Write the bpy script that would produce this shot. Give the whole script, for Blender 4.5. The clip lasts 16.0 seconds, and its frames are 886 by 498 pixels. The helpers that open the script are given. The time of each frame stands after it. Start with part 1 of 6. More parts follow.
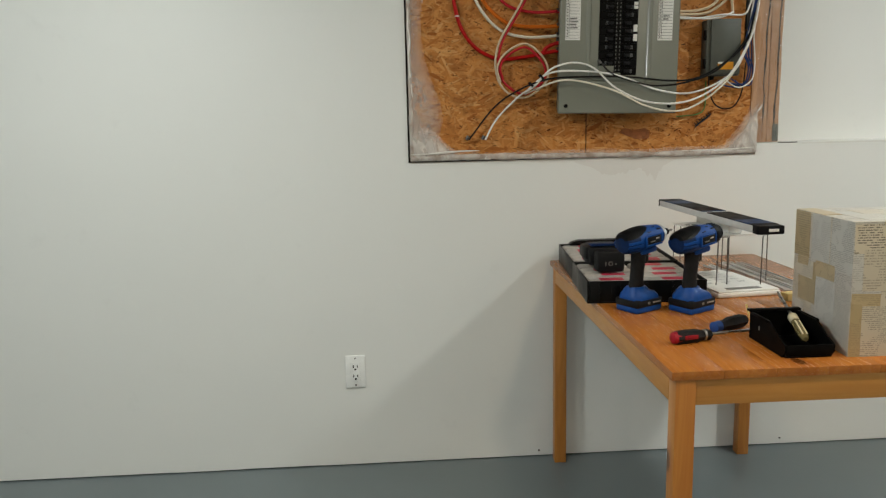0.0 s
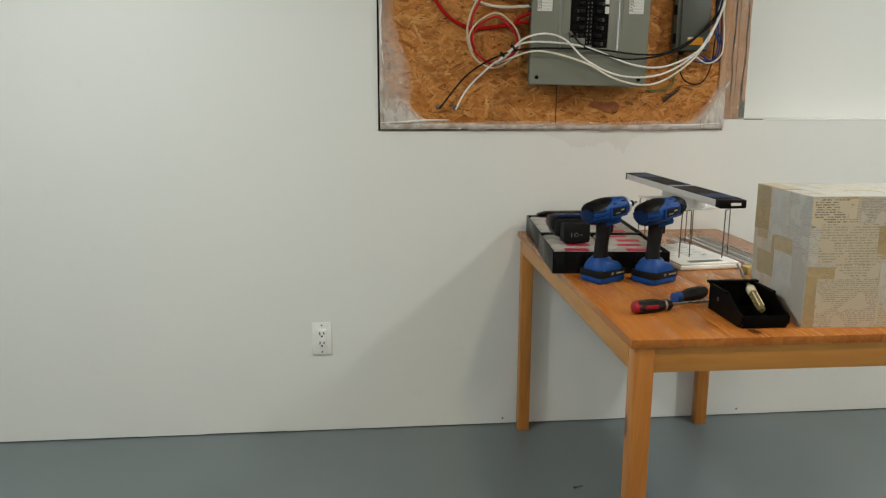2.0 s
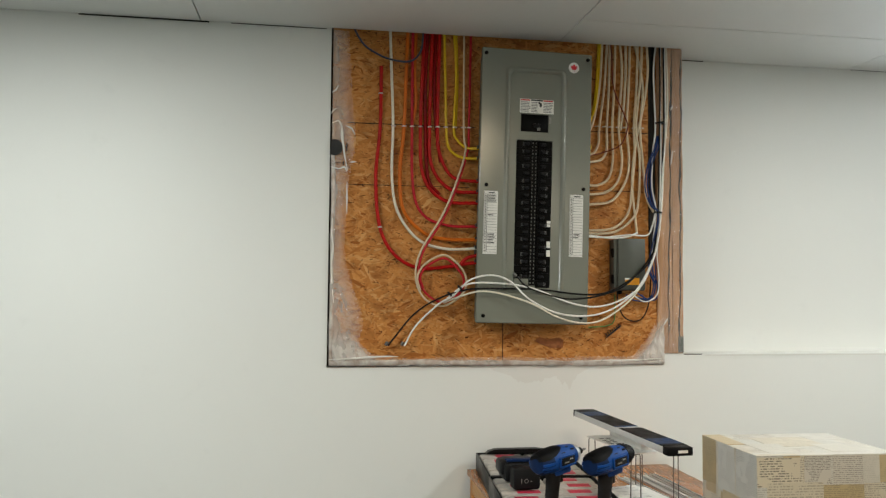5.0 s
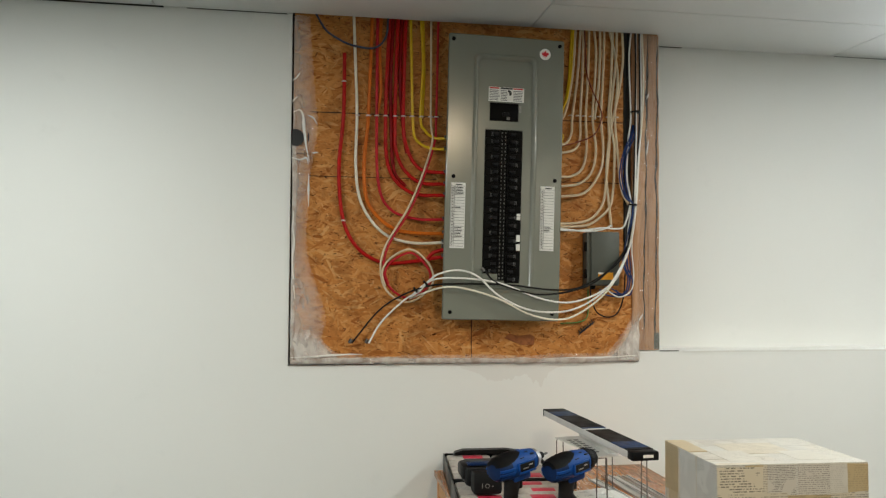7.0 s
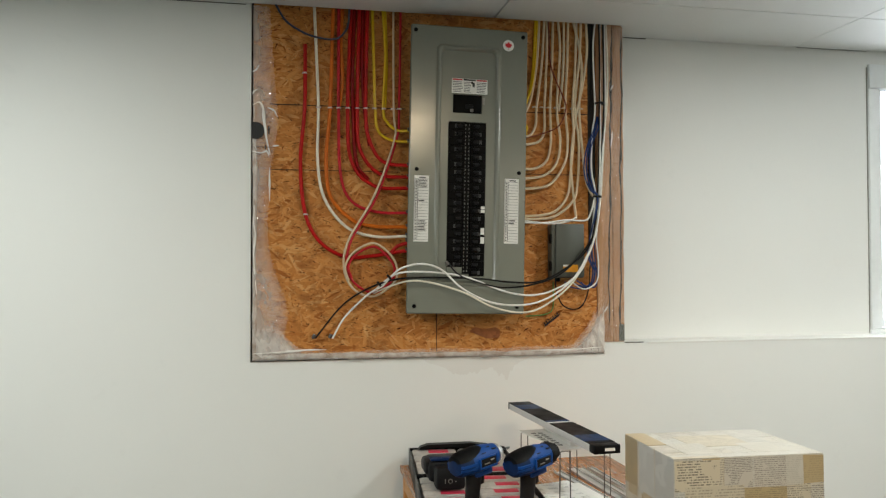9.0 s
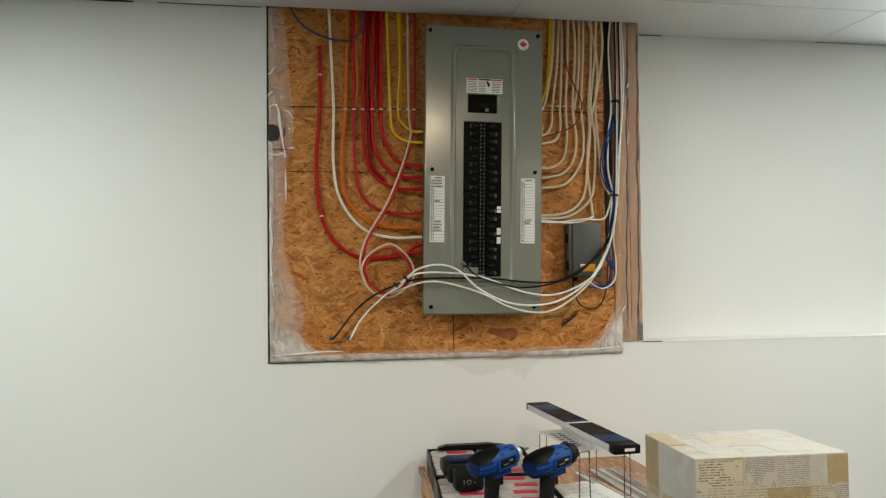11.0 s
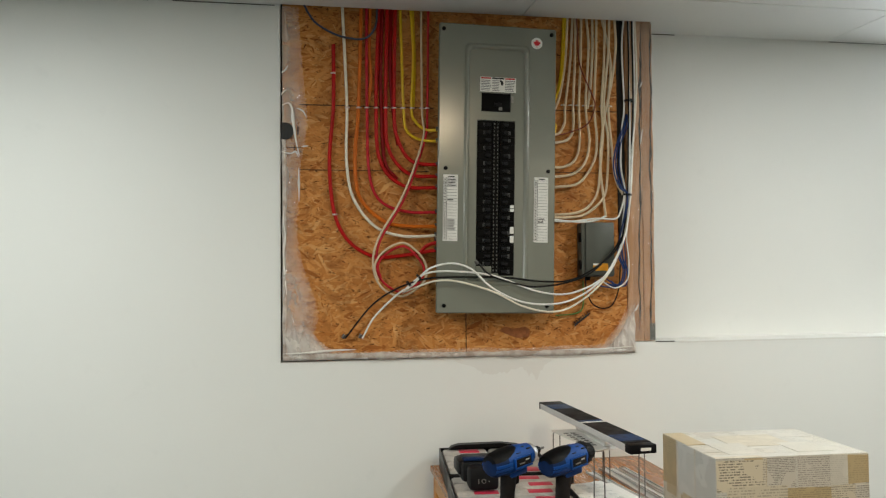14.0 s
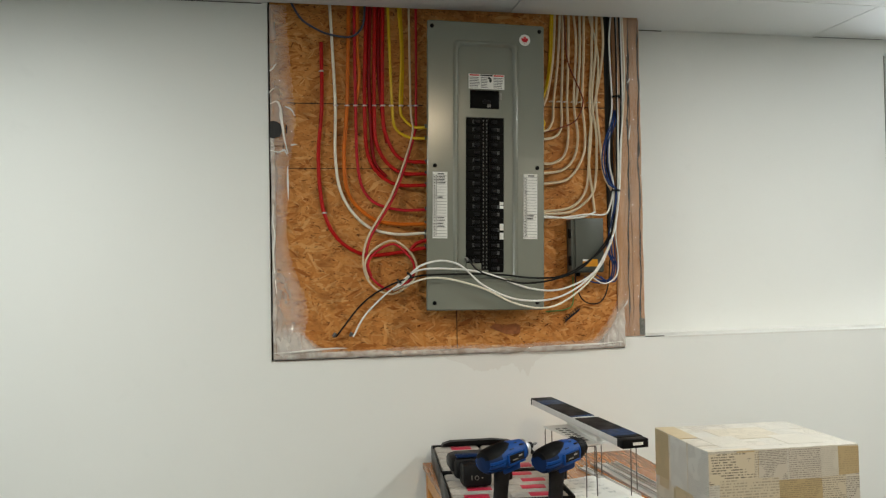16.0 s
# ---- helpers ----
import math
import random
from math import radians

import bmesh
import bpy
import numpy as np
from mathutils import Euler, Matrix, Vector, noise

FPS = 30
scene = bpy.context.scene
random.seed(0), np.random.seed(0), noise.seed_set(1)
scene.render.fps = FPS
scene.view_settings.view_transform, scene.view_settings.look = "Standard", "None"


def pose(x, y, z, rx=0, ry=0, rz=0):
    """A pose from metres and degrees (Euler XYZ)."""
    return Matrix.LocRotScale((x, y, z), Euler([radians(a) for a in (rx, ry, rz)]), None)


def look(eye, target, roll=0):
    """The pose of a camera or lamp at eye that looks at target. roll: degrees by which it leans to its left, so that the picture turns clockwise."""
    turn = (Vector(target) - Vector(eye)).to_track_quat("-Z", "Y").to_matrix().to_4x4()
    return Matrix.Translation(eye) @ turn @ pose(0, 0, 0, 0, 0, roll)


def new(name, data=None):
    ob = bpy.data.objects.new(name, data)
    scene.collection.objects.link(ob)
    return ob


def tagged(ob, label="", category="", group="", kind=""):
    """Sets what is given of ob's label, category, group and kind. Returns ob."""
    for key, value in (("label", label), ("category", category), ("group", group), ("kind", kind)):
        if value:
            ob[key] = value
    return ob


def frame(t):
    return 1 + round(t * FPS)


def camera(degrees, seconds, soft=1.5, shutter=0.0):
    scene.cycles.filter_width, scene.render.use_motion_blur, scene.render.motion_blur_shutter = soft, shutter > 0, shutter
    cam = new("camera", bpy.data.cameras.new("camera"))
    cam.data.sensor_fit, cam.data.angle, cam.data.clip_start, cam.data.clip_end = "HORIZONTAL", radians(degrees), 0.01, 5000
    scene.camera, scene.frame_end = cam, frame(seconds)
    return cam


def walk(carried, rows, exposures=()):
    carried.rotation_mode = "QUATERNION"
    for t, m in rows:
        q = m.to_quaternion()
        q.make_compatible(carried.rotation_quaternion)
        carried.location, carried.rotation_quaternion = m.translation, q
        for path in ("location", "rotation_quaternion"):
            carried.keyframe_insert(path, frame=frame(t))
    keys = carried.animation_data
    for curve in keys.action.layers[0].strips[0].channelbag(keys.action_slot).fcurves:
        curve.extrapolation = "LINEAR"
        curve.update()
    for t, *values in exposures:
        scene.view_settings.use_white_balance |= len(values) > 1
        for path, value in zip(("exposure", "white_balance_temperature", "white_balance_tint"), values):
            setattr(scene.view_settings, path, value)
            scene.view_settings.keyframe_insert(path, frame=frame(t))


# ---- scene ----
cam = camera(59.2, 16.0, soft=1.25, shutter=0.4)
PATH = [
    (0, (-0.052, 0.618, 1.217), (0.067, 2.583, 0.869), -1.3),
    (0.5, (-0.03, 0.617, 1.209), (0.048, 2.584, 0.857), -0.9),
    (1, (-0.027, 0.609, 1.202), (0.047, 2.574, 0.838), -0.4),
    (1.5, (-0.033, 0.606, 1.201), (0.066, 2.559, 0.778), -0.2),
    (2, (-0.044, 0.607, 1.206), (0.148, 2.553, 0.789), 0.2),
    (2.5, (-0.045, 0.612, 1.255), (0.124, 2.584, 0.966), -0.1),
    (3, (-0.054, 0.612, 1.296), (0.095, 2.604, 1.197), 0.2),
    (3.5, (-0.047, 0.596, 1.322), (0.109, 2.589, 1.354), 0.5),
    (4, (-0.038, 0.595, 1.336), (0.146, 2.583, 1.444), 0.4),
    (4.5, (-0.051, 0.59, 1.336), (0.265, 2.562, 1.438), 0.3),
    (5, (-0.039, 0.6, 1.319), (0.279, 2.572, 1.415), 0.5),
    (5.2, (-0.032, 0.616, 1.316), (0.321, 2.582, 1.419), 0.4),
    (7.5, (0.101, 0.679, 1.343), (0.41, 2.655, 1.403), 0.5),
    (8, (0.111, 0.689, 1.342), (0.413, 2.665, 1.399), 0.6),
    (8.5, (0.126, 0.693, 1.341), (0.474, 2.661, 1.393), 0.3),
    (9, (0.122, 0.686, 1.35), (0.504, 2.649, 1.394), -0.1),
    (11.5, (0.12, 0.693, 1.349), (0.45, 2.666, 1.396), -0.6),
    (12, (0.112, 0.691, 1.351), (0.435, 2.665, 1.398), -0.5),
    (12.5, (0.107, 0.692, 1.349), (0.447, 2.662, 1.398), -0.5),
    (13, (0.099, 0.689, 1.348), (0.431, 2.661, 1.392), -0.4),
    (13.5, (0.099, 0.693, 1.344), (0.43, 2.665, 1.388), -0.2),
    (14, (0.091, 0.7, 1.346), (0.425, 2.671, 1.392), -0.4),
    (14.5, (0.094, 0.712, 1.341), (0.46, 2.677, 1.388), -0.8),
    (15, (0.085, 0.712, 1.347), (0.459, 2.677, 1.39), -1.1),
    (15.5, (0.082, 0.705, 1.348), (0.449, 2.671, 1.388), -1.0),
    (16, (0.082, 0.701, 1.346), (0.448, 2.666, 1.385), -1.0),
]
walk(cam, [(t, look(eye, target, roll)) for t, eye, target, roll in PATH],
     [(0.0, -0.31), (2.2, -0.28), (3.0, -0.31), (3.5, -0.32), (4.0, -0.09), (4.4, -0.05), (16.0, -0.07)])

# ---------------------------------------------------------------- plan
WALL_Y, BACK_Y, OSB_Y = 3.2, 3.315, 3.21       # drywall face, set-back upper wall, board face
CEIL, LEDGE, SILL = 2.177, 1.088, 1.05         # ceiling, top of the lower wall, foot of the opening
ROOM_X0, ROOM_X1, ROOM_Y0 = -3.2, 4.6, -3.6
TOP = 0.728                                    # table top at its front edge; it falls slightly towards the wall


def top_at(y):
    return TOP - 0.0137 * (y - 1.968)


# ---------------------------------------------------------------- world and lamps
world = bpy.data.worlds.new("sky")
scene.world = world
world.use_nodes = True
wn = world.node_tree.nodes
sky = wn.new("ShaderNodeTexSky")
sky.sky_type, sky.sun_disc = 'NISHITA', False
sky.sun_elevation, sky.sun_rotation = radians(35), radians(160)
wn["Background"].inputs[1].default_value = 0.12
world.node_tree.links.new(sky.outputs[0], wn["Background"].inputs[0])

WINDOW_WATTS = 15.0
COOL, WARM, WINDOW_COLOUR = (0.94, 1.0, 0.96), (1.0, 0.86, 0.66), (0.88, 0.95, 1.0)
# first three inferred from wall scallops and panel reflection; last four are added unseen fill
LAMP_SPOTS = [(-0.92, 2.05, 22, COOL), (1.96, 1.98, 22, COOL), (0.77, 1.15, 13.5, (1.0, 0.77, 0.48)), (-1.9, 0.0, 20, COOL), (3.4, 0.0, 18, WARM), (-0.6, -1.5, 20, COOL), (2.3, -1.7, 18, WARM)]


def area_lamp(name, m, size, watts, colour, shape="DISK", size_y=None):
    data = bpy.data.lights.new(name, "AREA")
    data.shape, data.size, data.energy, data.color = shape, size, watts, colour
    if size_y:
        data.size_y = size_y
    ob = new(name, data)
    ob.matrix_world = m
    return ob


for lx, ly, watts, tint in LAMP_SPOTS:
    area_lamp("downlight_lamp", pose(lx, ly, CEIL - 0.012), 0.19, watts, tint)
area_lamp("window_daylight", look((2.79, 3.37, 1.6), (2.79, 0.0, 1.2)), 0.8, WINDOW_WATTS, WINDOW_COLOUR, "RECTANGLE", 0.8)


# ---------------------------------------------------------------- materials
class Nodes:
    """A node material under construction."""

    def __init__(self, name, rough=0.5, metal=0.0, spec=0.5):
        self.mat = bpy.data.materials.new(name)
        self.mat.use_nodes = True
        self.tree = self.mat.node_tree
        self.bsdf = self.tree.nodes["Principled BSDF"]
        self.bsdf.inputs["Roughness"].default_value = rough
        self.bsdf.inputs["Metallic"].default_value = metal
        self.bsdf.inputs["Specular IOR Level"].default_value = spec

    def link(self, a, b):
        self.tree.links.new(a, b)

    def coords(self, scale=(1, 1, 1), kind="Object", turn=(0, 0, 0)):
        tc = self.tree.nodes.new("ShaderNodeTexCoord")
        mp = self.tree.nodes.new("ShaderNodeMapping")
        mp.inputs["Scale"].default_value = scale
        mp.inputs["Rotation"].default_value = turn
        self.link(tc.outputs[kind], mp.inputs["Vector"])
        return mp.outputs["Vector"]

    def noise(self, vec, scale, detail=4.0, rough=0.55, distort=0.0):
        n = self.tree.nodes.new("ShaderNodeTexNoise")
        n.inputs["Scale"].default_value = scale
        n.inputs["Detail"].default_value = detail
        n.inputs["Roughness"].default_value = rough
        n.inputs["Distortion"].default_value = distort
        self.link(vec, n.inputs["Vector"])
        return n.outputs["Fac"]

    def ramp(self, fac, stops):
        r = self.tree.nodes.new("ShaderNodeValToRGB")
        els = r.color_ramp.elements
        while len(els) < len(stops):
            els.new(0.5)
        for el, (pos, col) in zip(els, stops):
            el.position = pos
            el.color = (*col, 1.0) if len(col) == 3 else col
        self.link(fac, r.inputs["Fac"])
        return r.outputs["Color"]

    def mix(self, fac, a, b, blend="MIX"):
        m = self.tree.nodes.new("ShaderNodeMix")
        m.data_type, m.blend_type = "RGBA", blend
        for socket, v in ((m.inputs[0], fac), (m.inputs[6], a), (m.inputs[7], b)):
            if isinstance(v, (int, float)):
                socket.default_value = v
            elif isinstance(v, tuple):
                socket.default_value = (*v, 1.0)
            else:
                self.link(v, socket)
        return m.outputs[2]

    def math(self, op, a, b=0.0):
        m = self.tree.nodes.new("ShaderNodeMath")
        m.operation = op
        for socket, v in ((m.inputs[0], a), (m.inputs[1], b)):
            if isinstance(v, (int, float)):
                socket.default_value = v
            else:
                self.link(v, socket)
        return m.outputs[0]

    def bump(self, height, strength, dist=0.002):
        b = self.tree.nodes.new("ShaderNodeBump")
        b.inputs["Strength"].default_value = strength
        b.inputs["Distance"].default_value = dist
        self.link(height, b.inputs["Height"])
        self.link(b.outputs[0], self.bsdf.inputs["Normal"])

    def colour(self, c):
        if isinstance(c, tuple):
            self.bsdf.inputs["Base Color"].default_value = (*c, 1.0)
        else:
            self.link(c, self.bsdf.inputs["Base Color"])

    def roughness(self, r):
        self.link(r, self.bsdf.inputs["Roughness"])

    def random(self, island=False):
        if island:
            return self.tree.nodes.new("ShaderNodeNewGeometry").outputs["Random Per Island"]
        return self.tree.nodes.new("ShaderNodeObjectInfo").outputs["Random"]


def painted(name, base, vary=0.03, rough=0.55, grain=260.0, bump=0.12, dirt=None):
    """Rolled paint: broad tone changes, orange-peel relief, faint scuffs."""
    n = Nodes(name, rough)
    v = n.coords()
    broad = n.noise(v, 1.3, 3.0)
    lo = tuple(c * (1 - vary) for c in base)
    col = n.ramp(broad, [(0.3, lo), (0.7, base)])
    scuff = n.noise(v, 9.0, 6.0, 0.65)
    dark = dirt or tuple(c * 0.86 for c in base)
    col = n.mix(n.ramp(scuff, [(0.62, (0, 0, 0)), (0.8, (0.35, 0.35, 0.35))]), col, dark)
    n.colour(col)
    n.bump(n.noise(v, grain, 2.0), bump, 0.001)
    return n.mat


def plain(name, base, rough=0.45, metal=0.0, spread=0.12, scale=40.0, bump=0.0, spec=0.3):
    """Moulded or coated surface with a little wear."""
    n = Nodes(name, rough, metal, spec)
    v = n.coords()
    f = n.noise(v, scale, 5.0, 0.6)
    n.colour(n.ramp(f, [(0.25, tuple(c * (1 - spread) for c in base)), (0.75, tuple(min(1, c * (1 + spread)) for c in base))]))
    n.roughness(n.ramp(n.noise(v, scale * 0.4, 4.0), [(0.3, (rough * 0.8,) * 3), (0.7, (min(1, rough * 1.25),) * 3)]))
    if bump:
        n.bump(n.noise(v, scale * 8, 2.0), bump, 0.0008)
    return n.mat


def enamel(name, base):
    """Satin baked enamel on sheet steel, faint handling marks."""
    n = Nodes(name, 0.24, 0.0, 1.0)
    v = n.coords()
    n.colour(n.ramp(n.noise(v, 5.0, 3.0), [(0.3, tuple(c * 0.97 for c in base)), (0.7, tuple(c * 1.03 for c in base))]))
    n.roughness(n.ramp(n.noise(v, 30.0, 5.0, 0.7), [(0.4, (0.20,) * 3), (0.75, (0.26,) * 3)]))
    n.bump(n.noise(v, 700.0, 2.0), 0.03, 0.0005)
    return n.mat


def wood(name, light, dark, axis=1, rough=0.35, knots=True):
    """Lacquered pine; the grain runs along the given axis, tone changes from piece to piece."""
    n = Nodes(name, rough)
    sc = [9.0, 9.0, 9.0]
    sc[axis] = 0.7
    tc = n.tree.nodes.new("ShaderNodeTexCoord")
    shift = n.tree.nodes.new("ShaderNodeVectorMath")
    shift.operation = "ADD"
    comb = n.tree.nodes.new("ShaderNodeCombineXYZ")
    r = n.random()
    big = n.math("MULTIPLY", r, 37.0)
    for k in range(3):
        n.link(big, comb.inputs[k])
    n.link(tc.outputs["Object"], shift.inputs[0])
    n.link(comb.outputs[0], shift.inputs[1])
    mp = n.tree.nodes.new("ShaderNodeMapping")
    mp.inputs["Scale"].default_value = sc
    n.link(shift.outputs[0], mp.inputs["Vector"])
    v = mp.outputs["Vector"]
    rings = n.noise(v, 2.2, 3.0, 0.5, 1.4)
    band = n.math("PINGPONG", n.math("MULTIPLY", rings, 7.0), 1.0)
    fibre = n.noise(v, 26.0, 5.0, 0.7)
    cloud = n.noise(v, 0.9, 2.0)
    tone = n.math("ADD", n.math("MULTIPLY", band, 0.26), n.math("ADD", n.math("MULTIPLY", fibre, 0.22), n.math("MULTIPLY", cloud, 0.5)))
    col = n.ramp(tone, [(0.28, light), (0.75, dark)])
    col = n.mix(n.math("MULTIPLY", r, 0.5), col, dark)
    if knots:
        round_map = n.tree.nodes.new("ShaderNodeMapping")
        across = [8.0, 8.0, 8.0]
        across[axis] = 4.5
        round_map.inputs["Scale"].default_value = across
        n.link(shift.outputs[0], round_map.inputs["Vector"])
        vor = n.tree.nodes.new("ShaderNodeTexVoronoi")
        vor.inputs["Scale"].default_value = 1.0
        n.link(round_map.outputs["Vector"], vor.inputs["Vector"])
        far = n.math("ADD", vor.outputs["Distance"], n.math("MULTIPLY", fibre, 0.06))
        halo = n.ramp(far, [(0.10, (0.75, 0.75, 0.75)), (0.30, (0, 0, 0))])
        col = n.mix(halo, col, tuple(c * q for c, q in zip(dark, (0.85, 0.7, 0.6))))
        k = n.ramp(far, [(0.11, (0.9, 0.9, 0.9)), (0.15, (0, 0, 0))])
        col = n.mix(k, col, tuple(c * 0.25 for c in dark))
    n.colour(col)
    n.roughness(n.ramp(fibre, [(0.3, (rough * 0.8,) * 3), (0.8, (rough * 1.4,) * 3)]))
    n.bump(fibre, 0.08, 0.001)
    return n.mat


def strand_material(name, stops, rough=0.55):
    n = Nodes(name, rough, 0.0, 0.15)
    v = n.coords((1, 1, 1))
    col = n.ramp(n.random(island=True), stops)
    fine = n.noise(v, 130.0, 5.0, 0.7)
    col = n.mix(n.math("MULTIPLY", fine, 0.42), col, (0.22, 0.085, 0.026))
    blotch = n.noise(v, 13.0, 5.0, 0.7, 0.6)
    col = n.mix(n.ramp(blotch, [(0.50, (0, 0, 0)), (0.68, (0.6, 0.6, 0.6))]), col, (0.19, 0.060, 0.014))
    speck = n.noise(n.coords((1.0, 1.0, 1.7), turn=(0, 0.5, 0)), 52.0, 4.0, 0.62, 0.9)
    col = n.mix(n.ramp(speck, [(0.61, (0, 0, 0)), (0.69, (0.8, 0.8, 0.8))]), col, (0.060, 0.021, 0.008))
    n.colour(col)
    n.bump(fine, 0.25, 0.001)
    return n.mat


def newsprint(name, tones, pitch0=0.0030, weight0=0.2, letter=420.0):
    """Old printed paper: lines of type too fine to read, paper tones that change from scrap to scrap."""
    n = Nodes(name, 0.30)
    uv = n.tree.nodes.new("ShaderNodeTexCoord").outputs["UV"]
    sep = n.tree.nodes.new("ShaderNodeSeparateXYZ")
    n.link(uv, sep.inputs[0])
    r = n.random()
    pitch = n.math("ADD", n.math("MULTIPLY", n.math("FRACT", n.math("MULTIPLY", r, 17.3)), 0.0016), pitch0)
    row = n.math("DIVIDE", sep.outputs[1], pitch)
    inline = n.math("LESS_THAN", n.math("FRACT", row), 0.5)
    comb = n.tree.nodes.new("ShaderNodeCombineXYZ")
    n.link(n.math("MULTIPLY", sep.outputs[0], letter), comb.inputs[0])
    n.link(n.math("MULTIPLY", n.math("FLOOR", row), 3.7), comb.inputs[1])
    n.link(n.math("MULTIPLY", r, 50.0), comb.inputs[2])
    letters = n.math("GREATER_THAN", n.noise(comb.outputs[0], 1.0, 1.0), 0.46)
    para = n.math("GREATER_THAN", n.noise(uv, 24.0, 1.0), 0.42)
    ink = n.math("MULTIPLY", n.math("MULTIPLY", inline, letters), para)
    weight = n.math("ADD", n.math("MULTIPLY", n.math("FRACT", n.math("MULTIPLY", r, 7.7)), 0.28), weight0)
    ink = n.math("MULTIPLY", ink, weight)
    tone = n.ramp(n.math("FRACT", n.math("MULTIPLY", r, 5.3)), [(k / (len(tones) - 1), c) for k, c in enumerate(tones)])
    stain = n.noise(n.coords(), 18.0, 4.0)
    tone = n.mix(n.math("MULTIPLY", stain, 0.16), tone, (0.5, 0.4, 0.25))
    n.colour(n.mix(ink, tone, (0.06, 0.055, 0.05)))
    return n.mat


def poly_material(name, thin, thick, crease=0.8):
    """Creased sheet: clear where it lies flat, milky where it bunches."""
    n = Nodes(name, 0.10)
    v = n.coords()
    n.colour((0.70, 0.655, 0.61))
    f = n.noise(v, 7.0, 4.0, 0.6, 0.8)
    cover = n.tree.nodes.new("ShaderNodeAttribute")
    cover.attribute_name = "cover"
    n.link(n.math("MULTIPLY", n.ramp(f, [(0.3, (thin,) * 3), (0.75, (thick,) * 3)]), cover.outputs["Fac"]), n.bsdf.inputs["Alpha"])
    n.bump(n.noise(v, 26.0, 3.0, 0.55, 1.2), crease, 0.015)
    gloss = n.tree.nodes.new("ShaderNodeBsdfGlossy")
    gloss.inputs["Color"].default_value = (0.075, 0.075, 0.075, 1.0)
    gloss.inputs["Roughness"].default_value = 0.08
    n.link(n.bsdf.inputs["Normal"].links[0].from_socket, gloss.inputs["Normal"])
    both = n.tree.nodes.new("ShaderNodeAddShader")
    n.link(n.bsdf.outputs[0], both.inputs[0])
    n.link(gloss.outputs[0], both.inputs[1])
    n.link(both.outputs[0], n.tree.nodes["Material Output"].inputs[0])
    return n.mat


